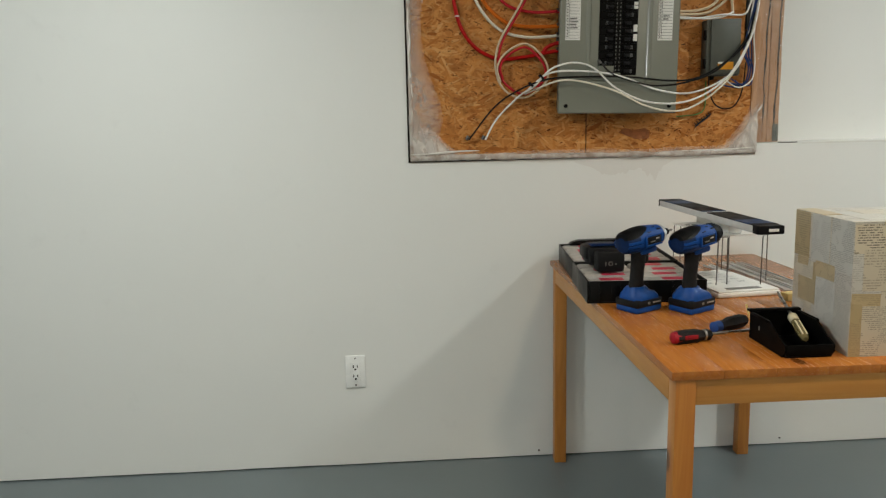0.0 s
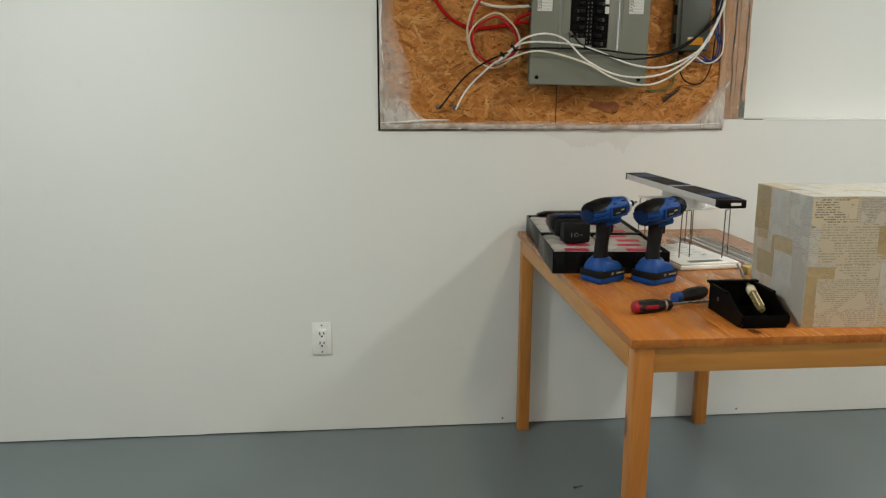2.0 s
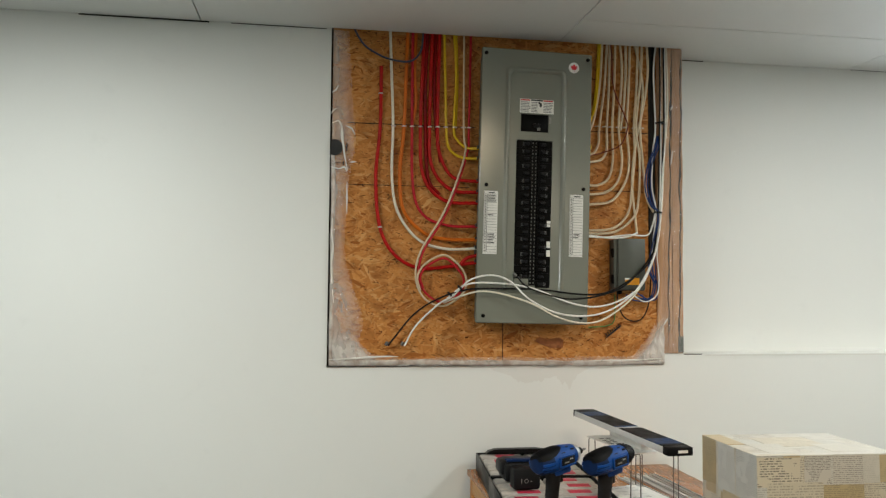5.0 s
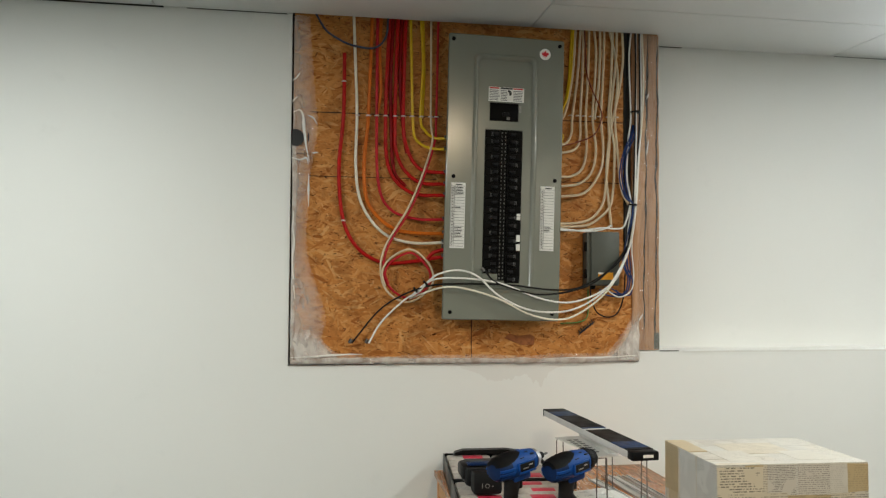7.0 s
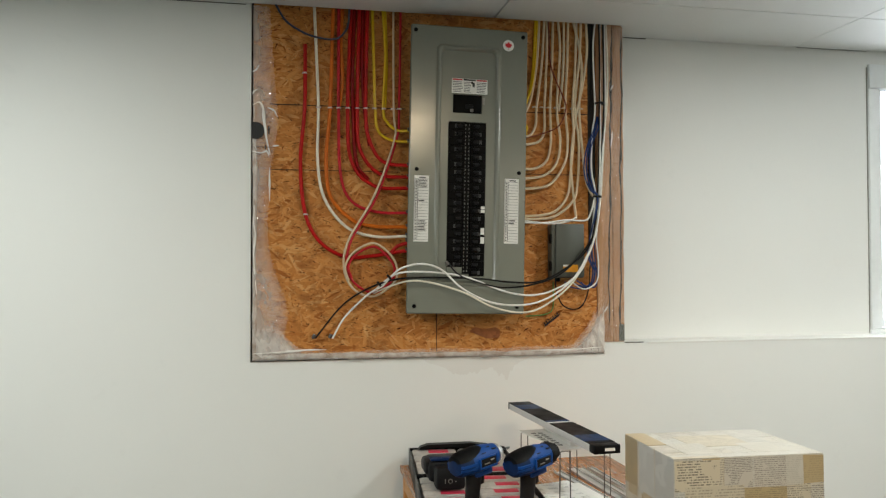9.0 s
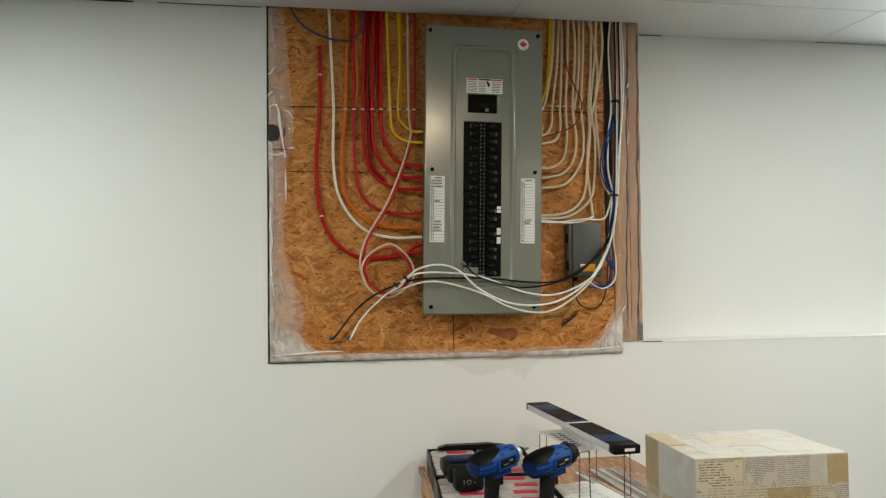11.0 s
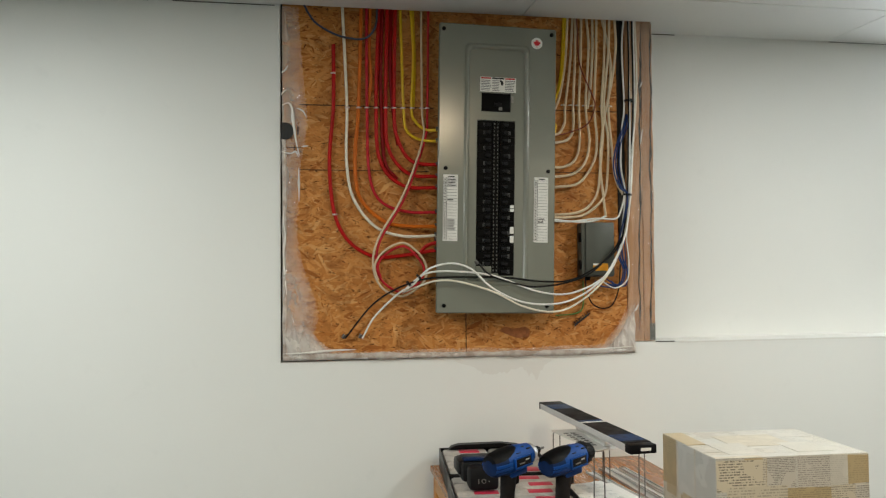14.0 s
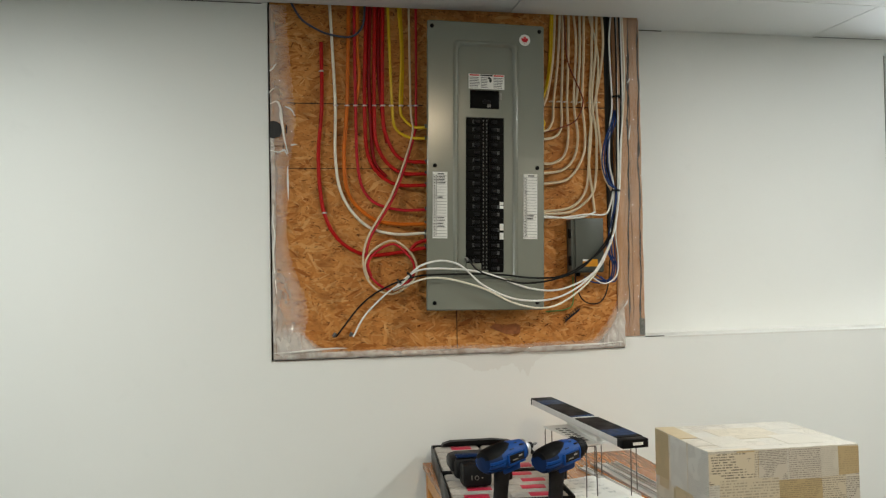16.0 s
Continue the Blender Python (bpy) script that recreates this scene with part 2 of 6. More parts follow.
M = {
    "wall": painted("wall_paint", (0.80, 0.80, 0.77), 0.02),
    "ceiling": painted("ceiling_paint", (0.76, 0.76, 0.74), 0.04, 0.6, 180.0, 0.08),
    "patch": painted("filler", (0.762, 0.748, 0.712), 0.05, 0.7, 90.0, 0.2),
    "floor": painted("floor_paint", (0.155, 0.185, 0.195), 0.12, 0.32, 60.0, 0.06, (0.20, 0.22, 0.22)),
    "gap": plain("dark_gap", (0.03, 0.025, 0.02), 0.9),
    "pine_y": wood("pine_along", (0.56, 0.225, 0.046), (0.33, 0.100, 0.016), 1, 0.24),
    "pine_x": wood("pine_across", (0.60, 0.30, 0.076), (0.47, 0.20, 0.042), 0, 0.35, False),
    "pine_rail": wood("pine_rail", (0.60, 0.29, 0.070), (0.46, 0.19, 0.038), 1, 0.35),
    "pine_z": wood("pine_upright", (0.58, 0.25, 0.052), (0.40, 0.140, 0.024), 2, 0.35),
    "stud": wood("stud_timber", (0.50, 0.275, 0.135), (0.29, 0.135, 0.058), 2, 0.6),
    "osb": strand_material("osb_strands", [(0.0, (0.66, 0.275, 0.070)), (0.30, (0.72, 0.330, 0.095)), (0.55, (0.62, 0.240, 0.056)), (0.72, (0.78, 0.415, 0.145)), (0.90, (0.53, 0.190, 0.040)), (1.0, (0.34, 0.105, 0.020))]),
    "fleck": strand_material("osb_flecks", [(0.0, (0.010, 0.005, 0.003)), (0.7, (0.035, 0.014, 0.005)), (1.0, (0.12, 0.045, 0.012))]),
    "panel": enamel("grey_enamel", (0.178, 0.187, 0.150)),
    "knot": plain("knot_brown", (0.30, 0.105, 0.035), 0.6, 0, 0.4, 60.0),
    "panel_dark": plain("grey_enamel_shade", (0.080, 0.085, 0.072), 0.42, 0.0, 0.1, 14.0),
    "breaker": plain("breaker_black", (0.004, 0.004, 0.004), 0.4, 0, 0.2, 40.0, 0.0, 0.06),
    "toggle": plain("toggle_grey", (0.013, 0.013, 0.014), 0.45, 0, 0.2, 40.0, 0.0, 0.1),
    "paper": plain("label_paper", (0.78, 0.77, 0.73), 0.6, 0, 0.06, 60.0),
    "ink": plain("ink", (0.03, 0.03, 0.03), 0.6),
    "ink_soft": plain("ink_soft", (0.15, 0.15, 0.15), 0.6),
    "sticker_red": plain("sticker_red", (0.60, 0.02, 0.03), 0.4),
    "red": plain("jacket_red", (0.44, 0.007, 0.005), 0.5, 0, 0.22, 22.0, 0.0, 0.18),
    "dark_red": plain("jacket_dark_red", (0.24, 0.003, 0.003), 0.5, 0, 0.2, 22.0, 0.0, 0.15),
    "pink": plain("jacket_faded_red", (0.48, 0.018, 0.026), 0.5, 0, 0.22, 22.0, 0.0, 0.18),
    "orange": plain("jacket_orange", (0.60, 0.135, 0.008), 0.5, 0, 0.15, 22.0, 0.0, 0.2),
    "yellow": plain("jacket_yellow", (0.68, 0.43, 0.008), 0.42),
    "ivory": plain("jacket_ivory", (0.66, 0.53, 0.36), 0.45),
    "cream": plain("jacket_cream", (0.79, 0.74, 0.61), 0.4),
    "white": plain("jacket_white", (0.82, 0.81, 0.77), 0.36),
    "black": plain("jacket_black", (0.006, 0.006, 0.006), 0.4),
    "slate": plain("jacket_slate", (0.06, 0.07, 0.10), 0.4),
    "blue": plain("jacket_blue", (0.014, 0.040, 0.15), 0.45),
    "green": plain("jacket_green", (0.12, 0.26, 0.06), 0.4),
    "copper": plain("bare_copper", (0.20, 0.050, 0.025), 0.4, 0.3),
    "steel": plain("steel", (0.55, 0.55, 0.54), 0.28, 1.0),
    "dull_steel": plain("dull_steel", (0.16, 0.155, 0.15), 0.35, 0.9),
    "poly": poly_material("polythene", 0.30, 0.56, 0.5),
    "poly_milky": poly_material("polythene_milky", 0.50, 0.78, 0.25),
    "poly_clear": poly_material("polythene_clear", 0.02, 0.12),
    "tool_blue": plain("tool_blue", (0.004, 0.054, 0.25), 0.42, 0, 0.15, 60.0, 0.03, 0.25),
    "tool_black": plain("tool_black", (0.007, 0.007, 0.008), 0.5, 0, 0.2, 60.0, 0.08, 0.2),
    "rubber": plain("rubber_grip", (0.011, 0.011, 0.012), 0.7, 0, 0.2, 80.0, 0.2, 0.2),
    "tray": plain("tray_plastic", (0.006, 0.006, 0.006), 0.36, 0, 0.25, 30.0, 0.0, 0.12),
    "cell": plain("cell_grey", (0.22, 0.21, 0.19), 0.5, 0, 0.35, 55.0),
    "cell_red": plain("cell_red", (0.50, 0.022, 0.055), 0.45),
    "white_plastic": plain("white_plastic", (0.78, 0.77, 0.74), 0.38, 0, 0.04),
    "alu": plain("aluminium", (0.60, 0.60, 0.60), 0.35, 0.9, 0.08),
    "clear": plain("clear_strip", (0.56, 0.55, 0.53), 0.22, 0.0, 0.1),
    "pale_amber": plain("pale_amber", (0.68, 0.62, 0.44), 0.2, 0, 0.15, 90.0, 0.0, 0.5),
    "staple": plain("staple_plastic", (0.62, 0.50, 0.45), 0.35, 0, 0.1),
    "block": plain("block_grey", (0.40, 0.365, 0.33), 0.5, 0, 0.22, 45.0),
    "strip_print": plain("strip_print", (0.13, 0.13, 0.12), 0.5, 0, 0.3, 300.0),
    "tool_navy": plain("tool_navy", (0.003, 0.018, 0.075), 0.45, 0, 0.2, 60.0, 0.03, 0.2),
    "ink_faint": plain("ink_faint", (0.42, 0.42, 0.41), 0.6),
    "ink_red": plain("ink_red", (0.55, 0.05, 0.05), 0.6),
    "carton_side": plain("carton_silver", (0.62, 0.62, 0.61), 0.35, 0.0, 0.06),
    "carton_black": plain("carton_black", (0.006, 0.006, 0.007), 0.5, 0, 0.1, 40.0, 0.0, 0.1),
    "carton_blue": plain("carton_blue", (0.004, 0.028, 0.095), 0.4, 0, 0.95, 60.0, 0.0, 0.1),
    "handle_red": plain("handle_red", (0.30, 0.008, 0.018), 0.4),
    "handle_blue": plain("handle_blue", (0.015, 0.06, 0.25), 0.35),
    "handle_amber": plain("handle_amber", (0.40, 0.33, 0.15), 0.08, 0, 0.25, 90.0, 0.0, 0.6),
    "bin": plain("bin_black", (0.003, 0.003, 0.003), 0.45, 0, 0.2, 40.0, 0.0, 0.05),
    "sponge": plain("pale_wood", (0.66, 0.52, 0.22), 0.8, 0, 0.1),
    "outlet": plain("outlet_white", (0.88, 0.88, 0.86), 0.25, 0, 0.03, 40.0, 0.0, 0.5),
    "page_white": newsprint("page_white", [(0.59, 0.58, 0.545), (0.56, 0.57, 0.555), (0.61, 0.585, 0.525)], 0.0034, 0.14),
    "page_grey": newsprint("page_grey", [(0.57, 0.545, 0.50), (0.54, 0.53, 0.50), (0.58, 0.55, 0.49)], 0.0024, 0.42, 700.0),
    "page_blue": newsprint("page_blue", [(0.57, 0.57, 0.535), (0.60, 0.59, 0.545)], 0.0030, 0.14, 560.0),
    "page_cream": newsprint("page_cream", [(0.58, 0.535, 0.435), (0.61, 0.565, 0.47)], 0.0040, 0.30, 440.0),
    "page_bold": newsprint("page_bold", [(0.62, 0.57, 0.46), (0.64, 0.58, 0.47)], 0.0046, 0.58, 420.0),
    "page_tan": newsprint("page_tan", [(0.47, 0.37, 0.21), (0.52, 0.42, 0.26), (0.42, 0.33, 0.18)], 0.0034, 0.16),
    "amber_label": plain("amber_label", (0.75, 0.32, 0.02), 0.5),
    "vinyl": plain("window_vinyl", (0.80, 0.82, 0.82), 0.35, 0, 0.03),
}
# film of the folds: near-white colour stands in for lamp highlights on them
fold_film = Nodes("polythene_fold_glint", 0.12, 0.0, 1.0)
fold_film.colour((0.86, 0.84, 0.80))
fold_film.bsdf.inputs["Alpha"].default_value = 0.8
M["poly_fold_glint"] = fold_film.mat
roll_film = Nodes("polythene_roll", 0.22, 0.0, 0.8)
roll_film.colour(roll_film.ramp(roll_film.noise(roll_film.coords((1, 1, 1)), 22.0, 4.0, 0.6, 0.5), [(0.35, (0.40, 0.33, 0.28)), (0.6, (0.66, 0.62, 0.58))]))
roll_film.bsdf.inputs["Alpha"].default_value = 0.72
M["poly_roll"] = roll_film.mat
M["handle_amber"].node_tree.nodes["Principled BSDF"].inputs["Transmission Weight"].default_value = 0.55
glass = Nodes("window_glass", 0.02)
glass.colour((1.0, 1.0, 1.0))
glass.bsdf.inputs["Transmission Weight"].default_value = 1.0
M["glass"] = glass.mat
glow = bpy.data.materials.new("daylight")
glow.use_nodes = True
glow.node_tree.nodes["Principled BSDF"].inputs["Base Color"].default_value = (0.8, 0.85, 0.9, 1)
glow.node_tree.nodes["Principled BSDF"].inputs["Emission Color"].default_value = (0.88, 0.94, 1.0, 1)
glow.node_tree.nodes["Principled BSDF"].inputs["Emission Strength"].default_value = 1.6
M["glow"] = glow
lit = bpy.data.materials.new("lamp_lens")
lit.use_nodes = True
lit.node_tree.nodes["Principled BSDF"].inputs["Emission Color"].default_value = (1.0, 0.93, 0.83, 1)
lit.node_tree.nodes["Principled BSDF"].inputs["Emission Strength"].default_value = 20.0
M["lit"] = lit


# ---------------------------------------------------------------- mesh tools
def box(bm, x0, y0, z0, x1, y1, z1, bevel=0.0, seg=2):
    made = bmesh.ops.create_cube(bm, size=1.0)["verts"]
    for v in made:
        v.co = Vector(((x0 + x1) / 2 + v.co.x * (x1 - x0), (y0 + y1) / 2 + v.co.y * (y1 - y0), (z0 + z1) / 2 + v.co.z * (z1 - z0)))
    if bevel:
        edges = list({e for v in made for e in v.link_edges})
        out = bmesh.ops.bevel(bm, geom=edges, offset=bevel, segments=seg, profile=0.5, affect="EDGES")
        return list({v for f in out["faces"] for v in f.verts})
    return made


def lathe(bm, profile, axis="X", centre=(0, 0, 0), seg=20, squash=(1, 1), cap=True):
    """Turned body: profile rows of (along, radius)."""
    rings = []
    c = Vector(centre)
    for a, r in profile:
        ring = []
        for k in range(seg):
            u, w = r * math.cos(2 * math.pi * k / seg) * squash[0], r * math.sin(2 * math.pi * k / seg) * squash[1]
            p = {"X": (a, u, w), "Y": (u, a, w), "Z": (u, w, a)}[axis]
            ring.append(bm.verts.new(c + Vector(p)))
        rings.append(ring)
    for a, b in zip(rings, rings[1:]):
        for k in range(seg):
            bm.faces.new((a[k], a[(k + 1) % seg], b[(k + 1) % seg], b[k]))
    if cap:
        bm.faces.new(rings[0][::-1])
        bm.faces.new(rings[-1])
    bmesh.ops.recalc_face_normals(bm, faces=bm.faces)


def smooth_line(pts, sub):
    """Points along a Catmull-Rom line through pts."""
    p = [Vector(q) for q in pts]
    p = [p[0] * 2 - p[1]] + p + [p[-1] * 2 - p[-2]]
    out = []
    for i in range(1, len(p) - 2):
        for k in range(sub):
            t = k / sub
            a, b, c, d = p[i - 1:i + 3]
            out.append(0.5 * (2 * b + (c - a) * t + (2 * a - 5 * b + 4 * c - d) * t * t + (3 * b - a - 3 * c + d) * t ** 3))
    out.append(p[-2])
    return out


def tube(bm, pts, r, sub=6, seg=8):
    line = smooth_line(pts, sub) if sub > 1 else [Vector(q) for q in pts]
    rings = []
    side = None
    for i, q in enumerate(line):
        d = (line[min(i + 1, len(line) - 1)] - line[max(i - 1, 0)]).normalized()
        if side is None:
            side = d.orthogonal().normalized()
        side = (side - d * side.dot(d)).normalized()
        up = d.cross(side)
        rings.append([bm.verts.new(q + (side * math.cos(2 * math.pi * k / seg) + up * math.sin(2 * math.pi * k / seg)) * r) for k in range(seg)])
    for a, b in zip(rings, rings[1:]):
        for k in range(seg):
            bm.faces.new((a[k], a[(k + 1) % seg], b[(k + 1) % seg], b[k]))
    bm.faces.new(rings[0][::-1])
    bm.faces.new(rings[-1])
    bmesh.ops.recalc_face_normals(bm, faces=bm.faces)


def mesh_of(bm, name, material, smooth=False):
    me = bpy.data.meshes.new(name)
    bm.to_mesh(me)
    bm.free()
    me.materials.append(M[material])
    if smooth:
        me.shade_smooth()
        me.set_sharp_from_angle(angle=radians(40))
    return me


def thing(name, m, label, category, group="", kind=""):
    ob = new(name)
    ob.matrix_world = m
    ob.empty_display_size = 0.05
    return tagged(ob, label, category, group, kind)


def part(name, bm, material, parent=None, label="", smooth=False):
    ob = new(name, mesh_of(bm, name, material, smooth))
    if parent is not None:
        ob.parent = parent
    return tagged(ob, label)


def box_part(name, dims, material, parent=None, bevel=0.0, label=""):
    bm = bmesh.new()
    box(bm, *dims, bevel)
    return part(name, bm, material, parent, label, bevel > 0)


def structure(name, dims, material, label, category, bevel=0.0):
    ob = box_part(name, dims, material, None, bevel)
    return tagged(ob, label, category, kind="structure")


def lathe_part(name, profile, material, parent, axis="X", centre=(0, 0, 0), seg=20, squash=(1, 1), label=""):
    bm = bmesh.new()
    lathe(bm, profile, axis, centre, seg, squash)
    return part(name, bm, material, parent, label, True)


def share(name, mesh, parent, m):
    ob = new(name, mesh)
    ob.parent = parent
    ob.matrix_local = m
    return ob


# ---------------------------------------------------------------- structure
floor = structure("floor", (ROOM_X0, ROOM_Y0, -0.1, ROOM_X1, 3.45, 0.0), "floor", "grey painted concrete basement floor", "floor")


def north_wall():
    """White boards with a dark open joint along the floor and a rough-cut opening for the switchboard."""
    bm = bmesh.new()
    foot = 0.007
    outline = [(ROOM_X0, foot - 0.002), (-0.85, foot - 0.002), (-0.84, foot - 0.003), (-0.62, foot - 0.003), (-0.61, foot - 0.0015), (-0.34, foot - 0.002), (-0.33, foot - 0.003), (0.6, foot - 0.003), (ROOM_X1, foot - 0.004),
               (ROOM_X1, LEDGE), (1.172, LEDGE), (1.172, SILL), (-0.003, SILL), (-0.003, 2.30), (ROOM_X0, 2.30)]
    front = [bm.verts.new((x, WALL_Y, z)) for x, z in outline]
    rear = [bm.verts.new((x, 3.34, z)) for x, z in outline]
    bm.faces.new(front)
    bm.faces.new(rear[::-1])
    for k in range(len(outline)):
        bm.faces.new((front[k], rear[k], rear[(k + 1) % len(outline)], front[(k + 1) % len(outline)]))
    bmesh.ops.recalc_face_normals(bm, faces=bm.faces)
    wall = tagged(part("wall_north", bm, "wall"), "white painted basement wall boards with a cut opening", "wall", kind="structure")
    bm = bmesh.new()
    x0, x1, z1 = 2.305, 3.27, 2.125
    box(bm, 1.245, BACK_Y, LEDGE, x0, 3.45, 2.30)
    box(bm, x1, BACK_Y, LEDGE, ROOM_X1, 3.45, 2.30)
    box(bm, x0, BACK_Y, z1, x1, 3.45, 2.30)
    tagged(part("wall_north_upper", bm, "wall"), "white painted upper wall set back behind a ledge", "wall", kind="structure")
    structure("wall_footing", (ROOM_X0, WALL_Y + 0.012, 0.0, ROOM_X1, 3.34, 0.0025), "gap", "dark open joint between wall boards and floor", "trim")
    structure("wall_cavity", (-0.0035, 3.24, SILL, 1.244, 3.34, 2.30), "gap", "dark cavity behind the wiring board", "wall")
    return wall


north_wall()
structure("wall_west", (ROOM_X0 - 0.1, ROOM_Y0, 0, ROOM_X0, 3.45, 2.30), "wall", "plain white painted wall", "wall")
structure("wall_east", (ROOM_X1, ROOM_Y0, 0, ROOM_X1 + 0.1, 3.45, 2.30), "wall", "plain white painted wall", "wall")
structure("wall_south", (ROOM_X0 - 0.1, ROOM_Y0 - 0.1, 0, ROOM_X1 + 0.1, ROOM_Y0, 2.30), "wall", "plain white painted wall", "wall")
structure("ceiling_deck", (ROOM_X0 - 0.1, ROOM_Y0 - 0.1, 2.30, ROOM_X1 + 0.1, 3.46, 2.36), "gap", "dark deck above the ceiling panels", "ceiling")


def ceiling():
    """White panels with thin open joints."""
    bm = bmesh.new()
    xs = [ROOM_X0, -1.63, -0.425, 0.785, 1.99, 3.19, ROOM_X1]
    gap = 0.0022
    for i, (a, b) in enumerate(zip(xs, xs[1:])):
        ys = [ROOM_Y0, -2.0, 0.52, 2.962] if i >= 3 else [ROOM_Y0, -1.6, 0.9]
        for c, d in zip(ys, ys[1:]):
            box(bm, a + gap, c + gap, CEIL, b - gap, d - gap, CEIL + 0.016)
        last = ys[-1]
        if i == 2:                                  # in front of the board the panel stops short
            box(bm, a + gap, last + gap, CEIL, -0.004, WALL_Y - 0.004, CEIL + 0.016)
            box(bm, -0.004, last + gap, CEIL, 0.50, 3.188, CEIL + 0.016)
            box(bm, 0.50, last + gap, CEIL, b - gap, 3.186, CEIL + 0.016)
        elif i == 3:
            box(bm, a + gap, last + gap, CEIL, 1.243, 3.188, CEIL + 0.016)
            box(bm, 1.243, last + gap, CEIL, b - gap, BACK_Y - 0.003, CEIL + 0.016)
        else:
            box(bm, a + gap, last + gap, CEIL, b - gap, (BACK_Y if i > 3 else WALL_Y) - 0.004, CEIL + 0.016)
    tagged(part("ceiling", bm, "ceiling"), "white ceiling panels with thin open joints", "ceiling", kind="structure")


ceiling()


def downlight(x, y):
    t = thing("ceiling_light", pose(x, y, CEIL), "round white recessed ceiling downlight, switched on, out of view", "light", "ceiling downlights")
    bm = bmesh.new()
    lathe(bm, [(0.0, 0.102), (-0.004, 0.114), (-0.006, 0.112), (-0.006, 0.098), (-0.001, 0.096)], "Z", seg=28, cap=False)
    part("trim_ring", bm, "white_plastic", t, "", True)
    bm = bmesh.new()
    lathe(bm, [(-0.001, 0.0965), (-0.003, 0.0965)], "Z", seg=28)
    part("lens", bm, "lit", t, "glowing lens")


for lx, ly, watts, tint in LAMP_SPOTS:
    downlight(lx, ly)


def window():
    t = thing("window_1", pose(2.305, BACK_Y, LEDGE), "white vinyl basement window bright with daylight", "window", kind="structure")
    w, h = 0.965, 1.037
    box_part("window_header", (-0.001, -0.014, h - 0.092, w + 0.001, 0.03, h), "vinyl", t, 0.003)
    box_part("window_sill", (-0.005, -0.012, 0.0, w + 0.005, 0.05, 0.018), "vinyl", t, 0.003)
    for x in (-0.003, w - 0.045):
        box_part("window_frame", (x, -0.010, 0.019, x + 0.048, 0.09, h - 0.093), "vinyl", t, 0.004)
    for x in (-0.0066, w + 0.0036):
        box_part("open_joint", (x, -0.0025, 0.004, x + 0.003, 0.02, h - 0.010), "cell", t, 0, "dark open joint beside the casing")
    for x in (0.046, w / 2 + 0.006):
        s = box_part("sash", (x, 0.022, 0.024, x + 0.03, 0.06, h - 0.09), "vinyl", t, 0.003)
        box_part("sash", (x + w / 2 - 0.085, 0.022, 0.024, x + w / 2 - 0.055, 0.06, h - 0.09), "vinyl", t, 0.003)
        box_part("sash", (x + 0.031, 0.023, 0.024, x + w / 2 - 0.086, 0.059, 0.055), "vinyl", t, 0.003)
        p = box_part("pane", (x + 0.031, 0.038, 0.056, x + w / 2 - 0.086, 0.042, h - 0.092), "glass", t)
        p.visible_shadow = False


window()
structure("backdrop", (1.5, 4.6, 0.2, 5.2, 4.62, 3.4), "glow", "bright overcast daylight outside the window", "backdrop")


def edge_joints():
    """Hairline gaps and a caulk bead, greyed for its shadow line, where boards meet."""
    structure("ledge_bead", (1.33, WALL_Y - 0.0015, LEDGE - 0.0065, 2.30, WALL_Y + 0.002, LEDGE - 0.0025), "patch", "thin caulk bead along the ledge, greyed to draw its shadow line", "trim")
    structure("ledge_crack", (1.246, WALL_Y - 0.001, LEDGE - 0.0022, 1.315, WALL_Y + 0.002, LEDGE + 0.0006), "gap", "dark open crack at the ledge corner", "trim")
    structure("ceiling_joint_west", (-0.80, WALL_Y - 0.007, CEIL - 0.0035, -0.40, WALL_Y - 0.0005, CEIL - 0.0005), "gap", "dark gap where wall meets ceiling", "trim")
    structure("ceiling_joint_mid", (-0.33, WALL_Y - 0.004, CEIL - 0.002, -0.02, WALL_Y - 0.0005, CEIL - 0.0005), "gap", "dark gap where wall meets ceiling", "trim")
    structure("ceiling_joint_east", (1.30, BACK_Y - 0.004, CEIL - 0.0026, 1.385, BACK_Y - 0.0005, CEIL - 0.0005), "gap", "dark gap where wall meets ceiling", "trim")
    structure("ceiling_joint_far", (2.00, BACK_Y - 0.004, CEIL - 0.0010, 2.30, BACK_Y - 0.0005, CEIL - 0.0005), "gap", "dark gap where wall meets ceiling", "trim")


edge_joints()


def filler_patch():
    """Uneven filler under the opening."""
    bm = bmesh.new()
    for q, (x0, x1, drop, seed) in enumerate(((0.545, 0.905, 0.050, 2.0), (0.600, 0.760, 0.072, 7.0), (0.770, 0.860, 0.085, 11.0))):
        n = 40
        top = [bm.verts.new((x0 + (x1 - x0) * k / n, WALL_Y - 0.0004 - 0.0002 * q, SILL - 0.003)) for k in range(n + 1)]
        low = [bm.verts.new((v.co.x, v.co.y, SILL - 0.004 - drop * math.sin(math.pi * k / n) ** 0.6 * (0.75 + 0.4 * noise.noise((k * 0.14, seed, 0.0)) + 0.1 * noise.noise((k * 0.5, seed, 1.0))))) for k, v in enumerate(top)]
        for k in range(n):
            bm.faces.new((top[k], low[k], low[k + 1], top[k + 1]))
    bmesh.ops.recalc_face_normals(bm, faces=bm.faces)
    tagged(part("wall_filler", bm, "patch"), "dull grey filler smears on the wall", "trim", kind="structure")


filler_patch()


def nail(x, z):
    bm = bmesh.new()
    lathe(bm, [(0.0, 0.0035), (-0.0015, 0.0030)], "Y", (0, 0, 0), 10)
    ob = part("nail_head", bm, "gap")
    ob.matrix_world = pose(x, WALL_Y, z)
    tagged(ob, "small dark nail head near the wall foot", "nail", "nail heads")


nail(0.43, 0.022)
nail(1.31, 0.024)


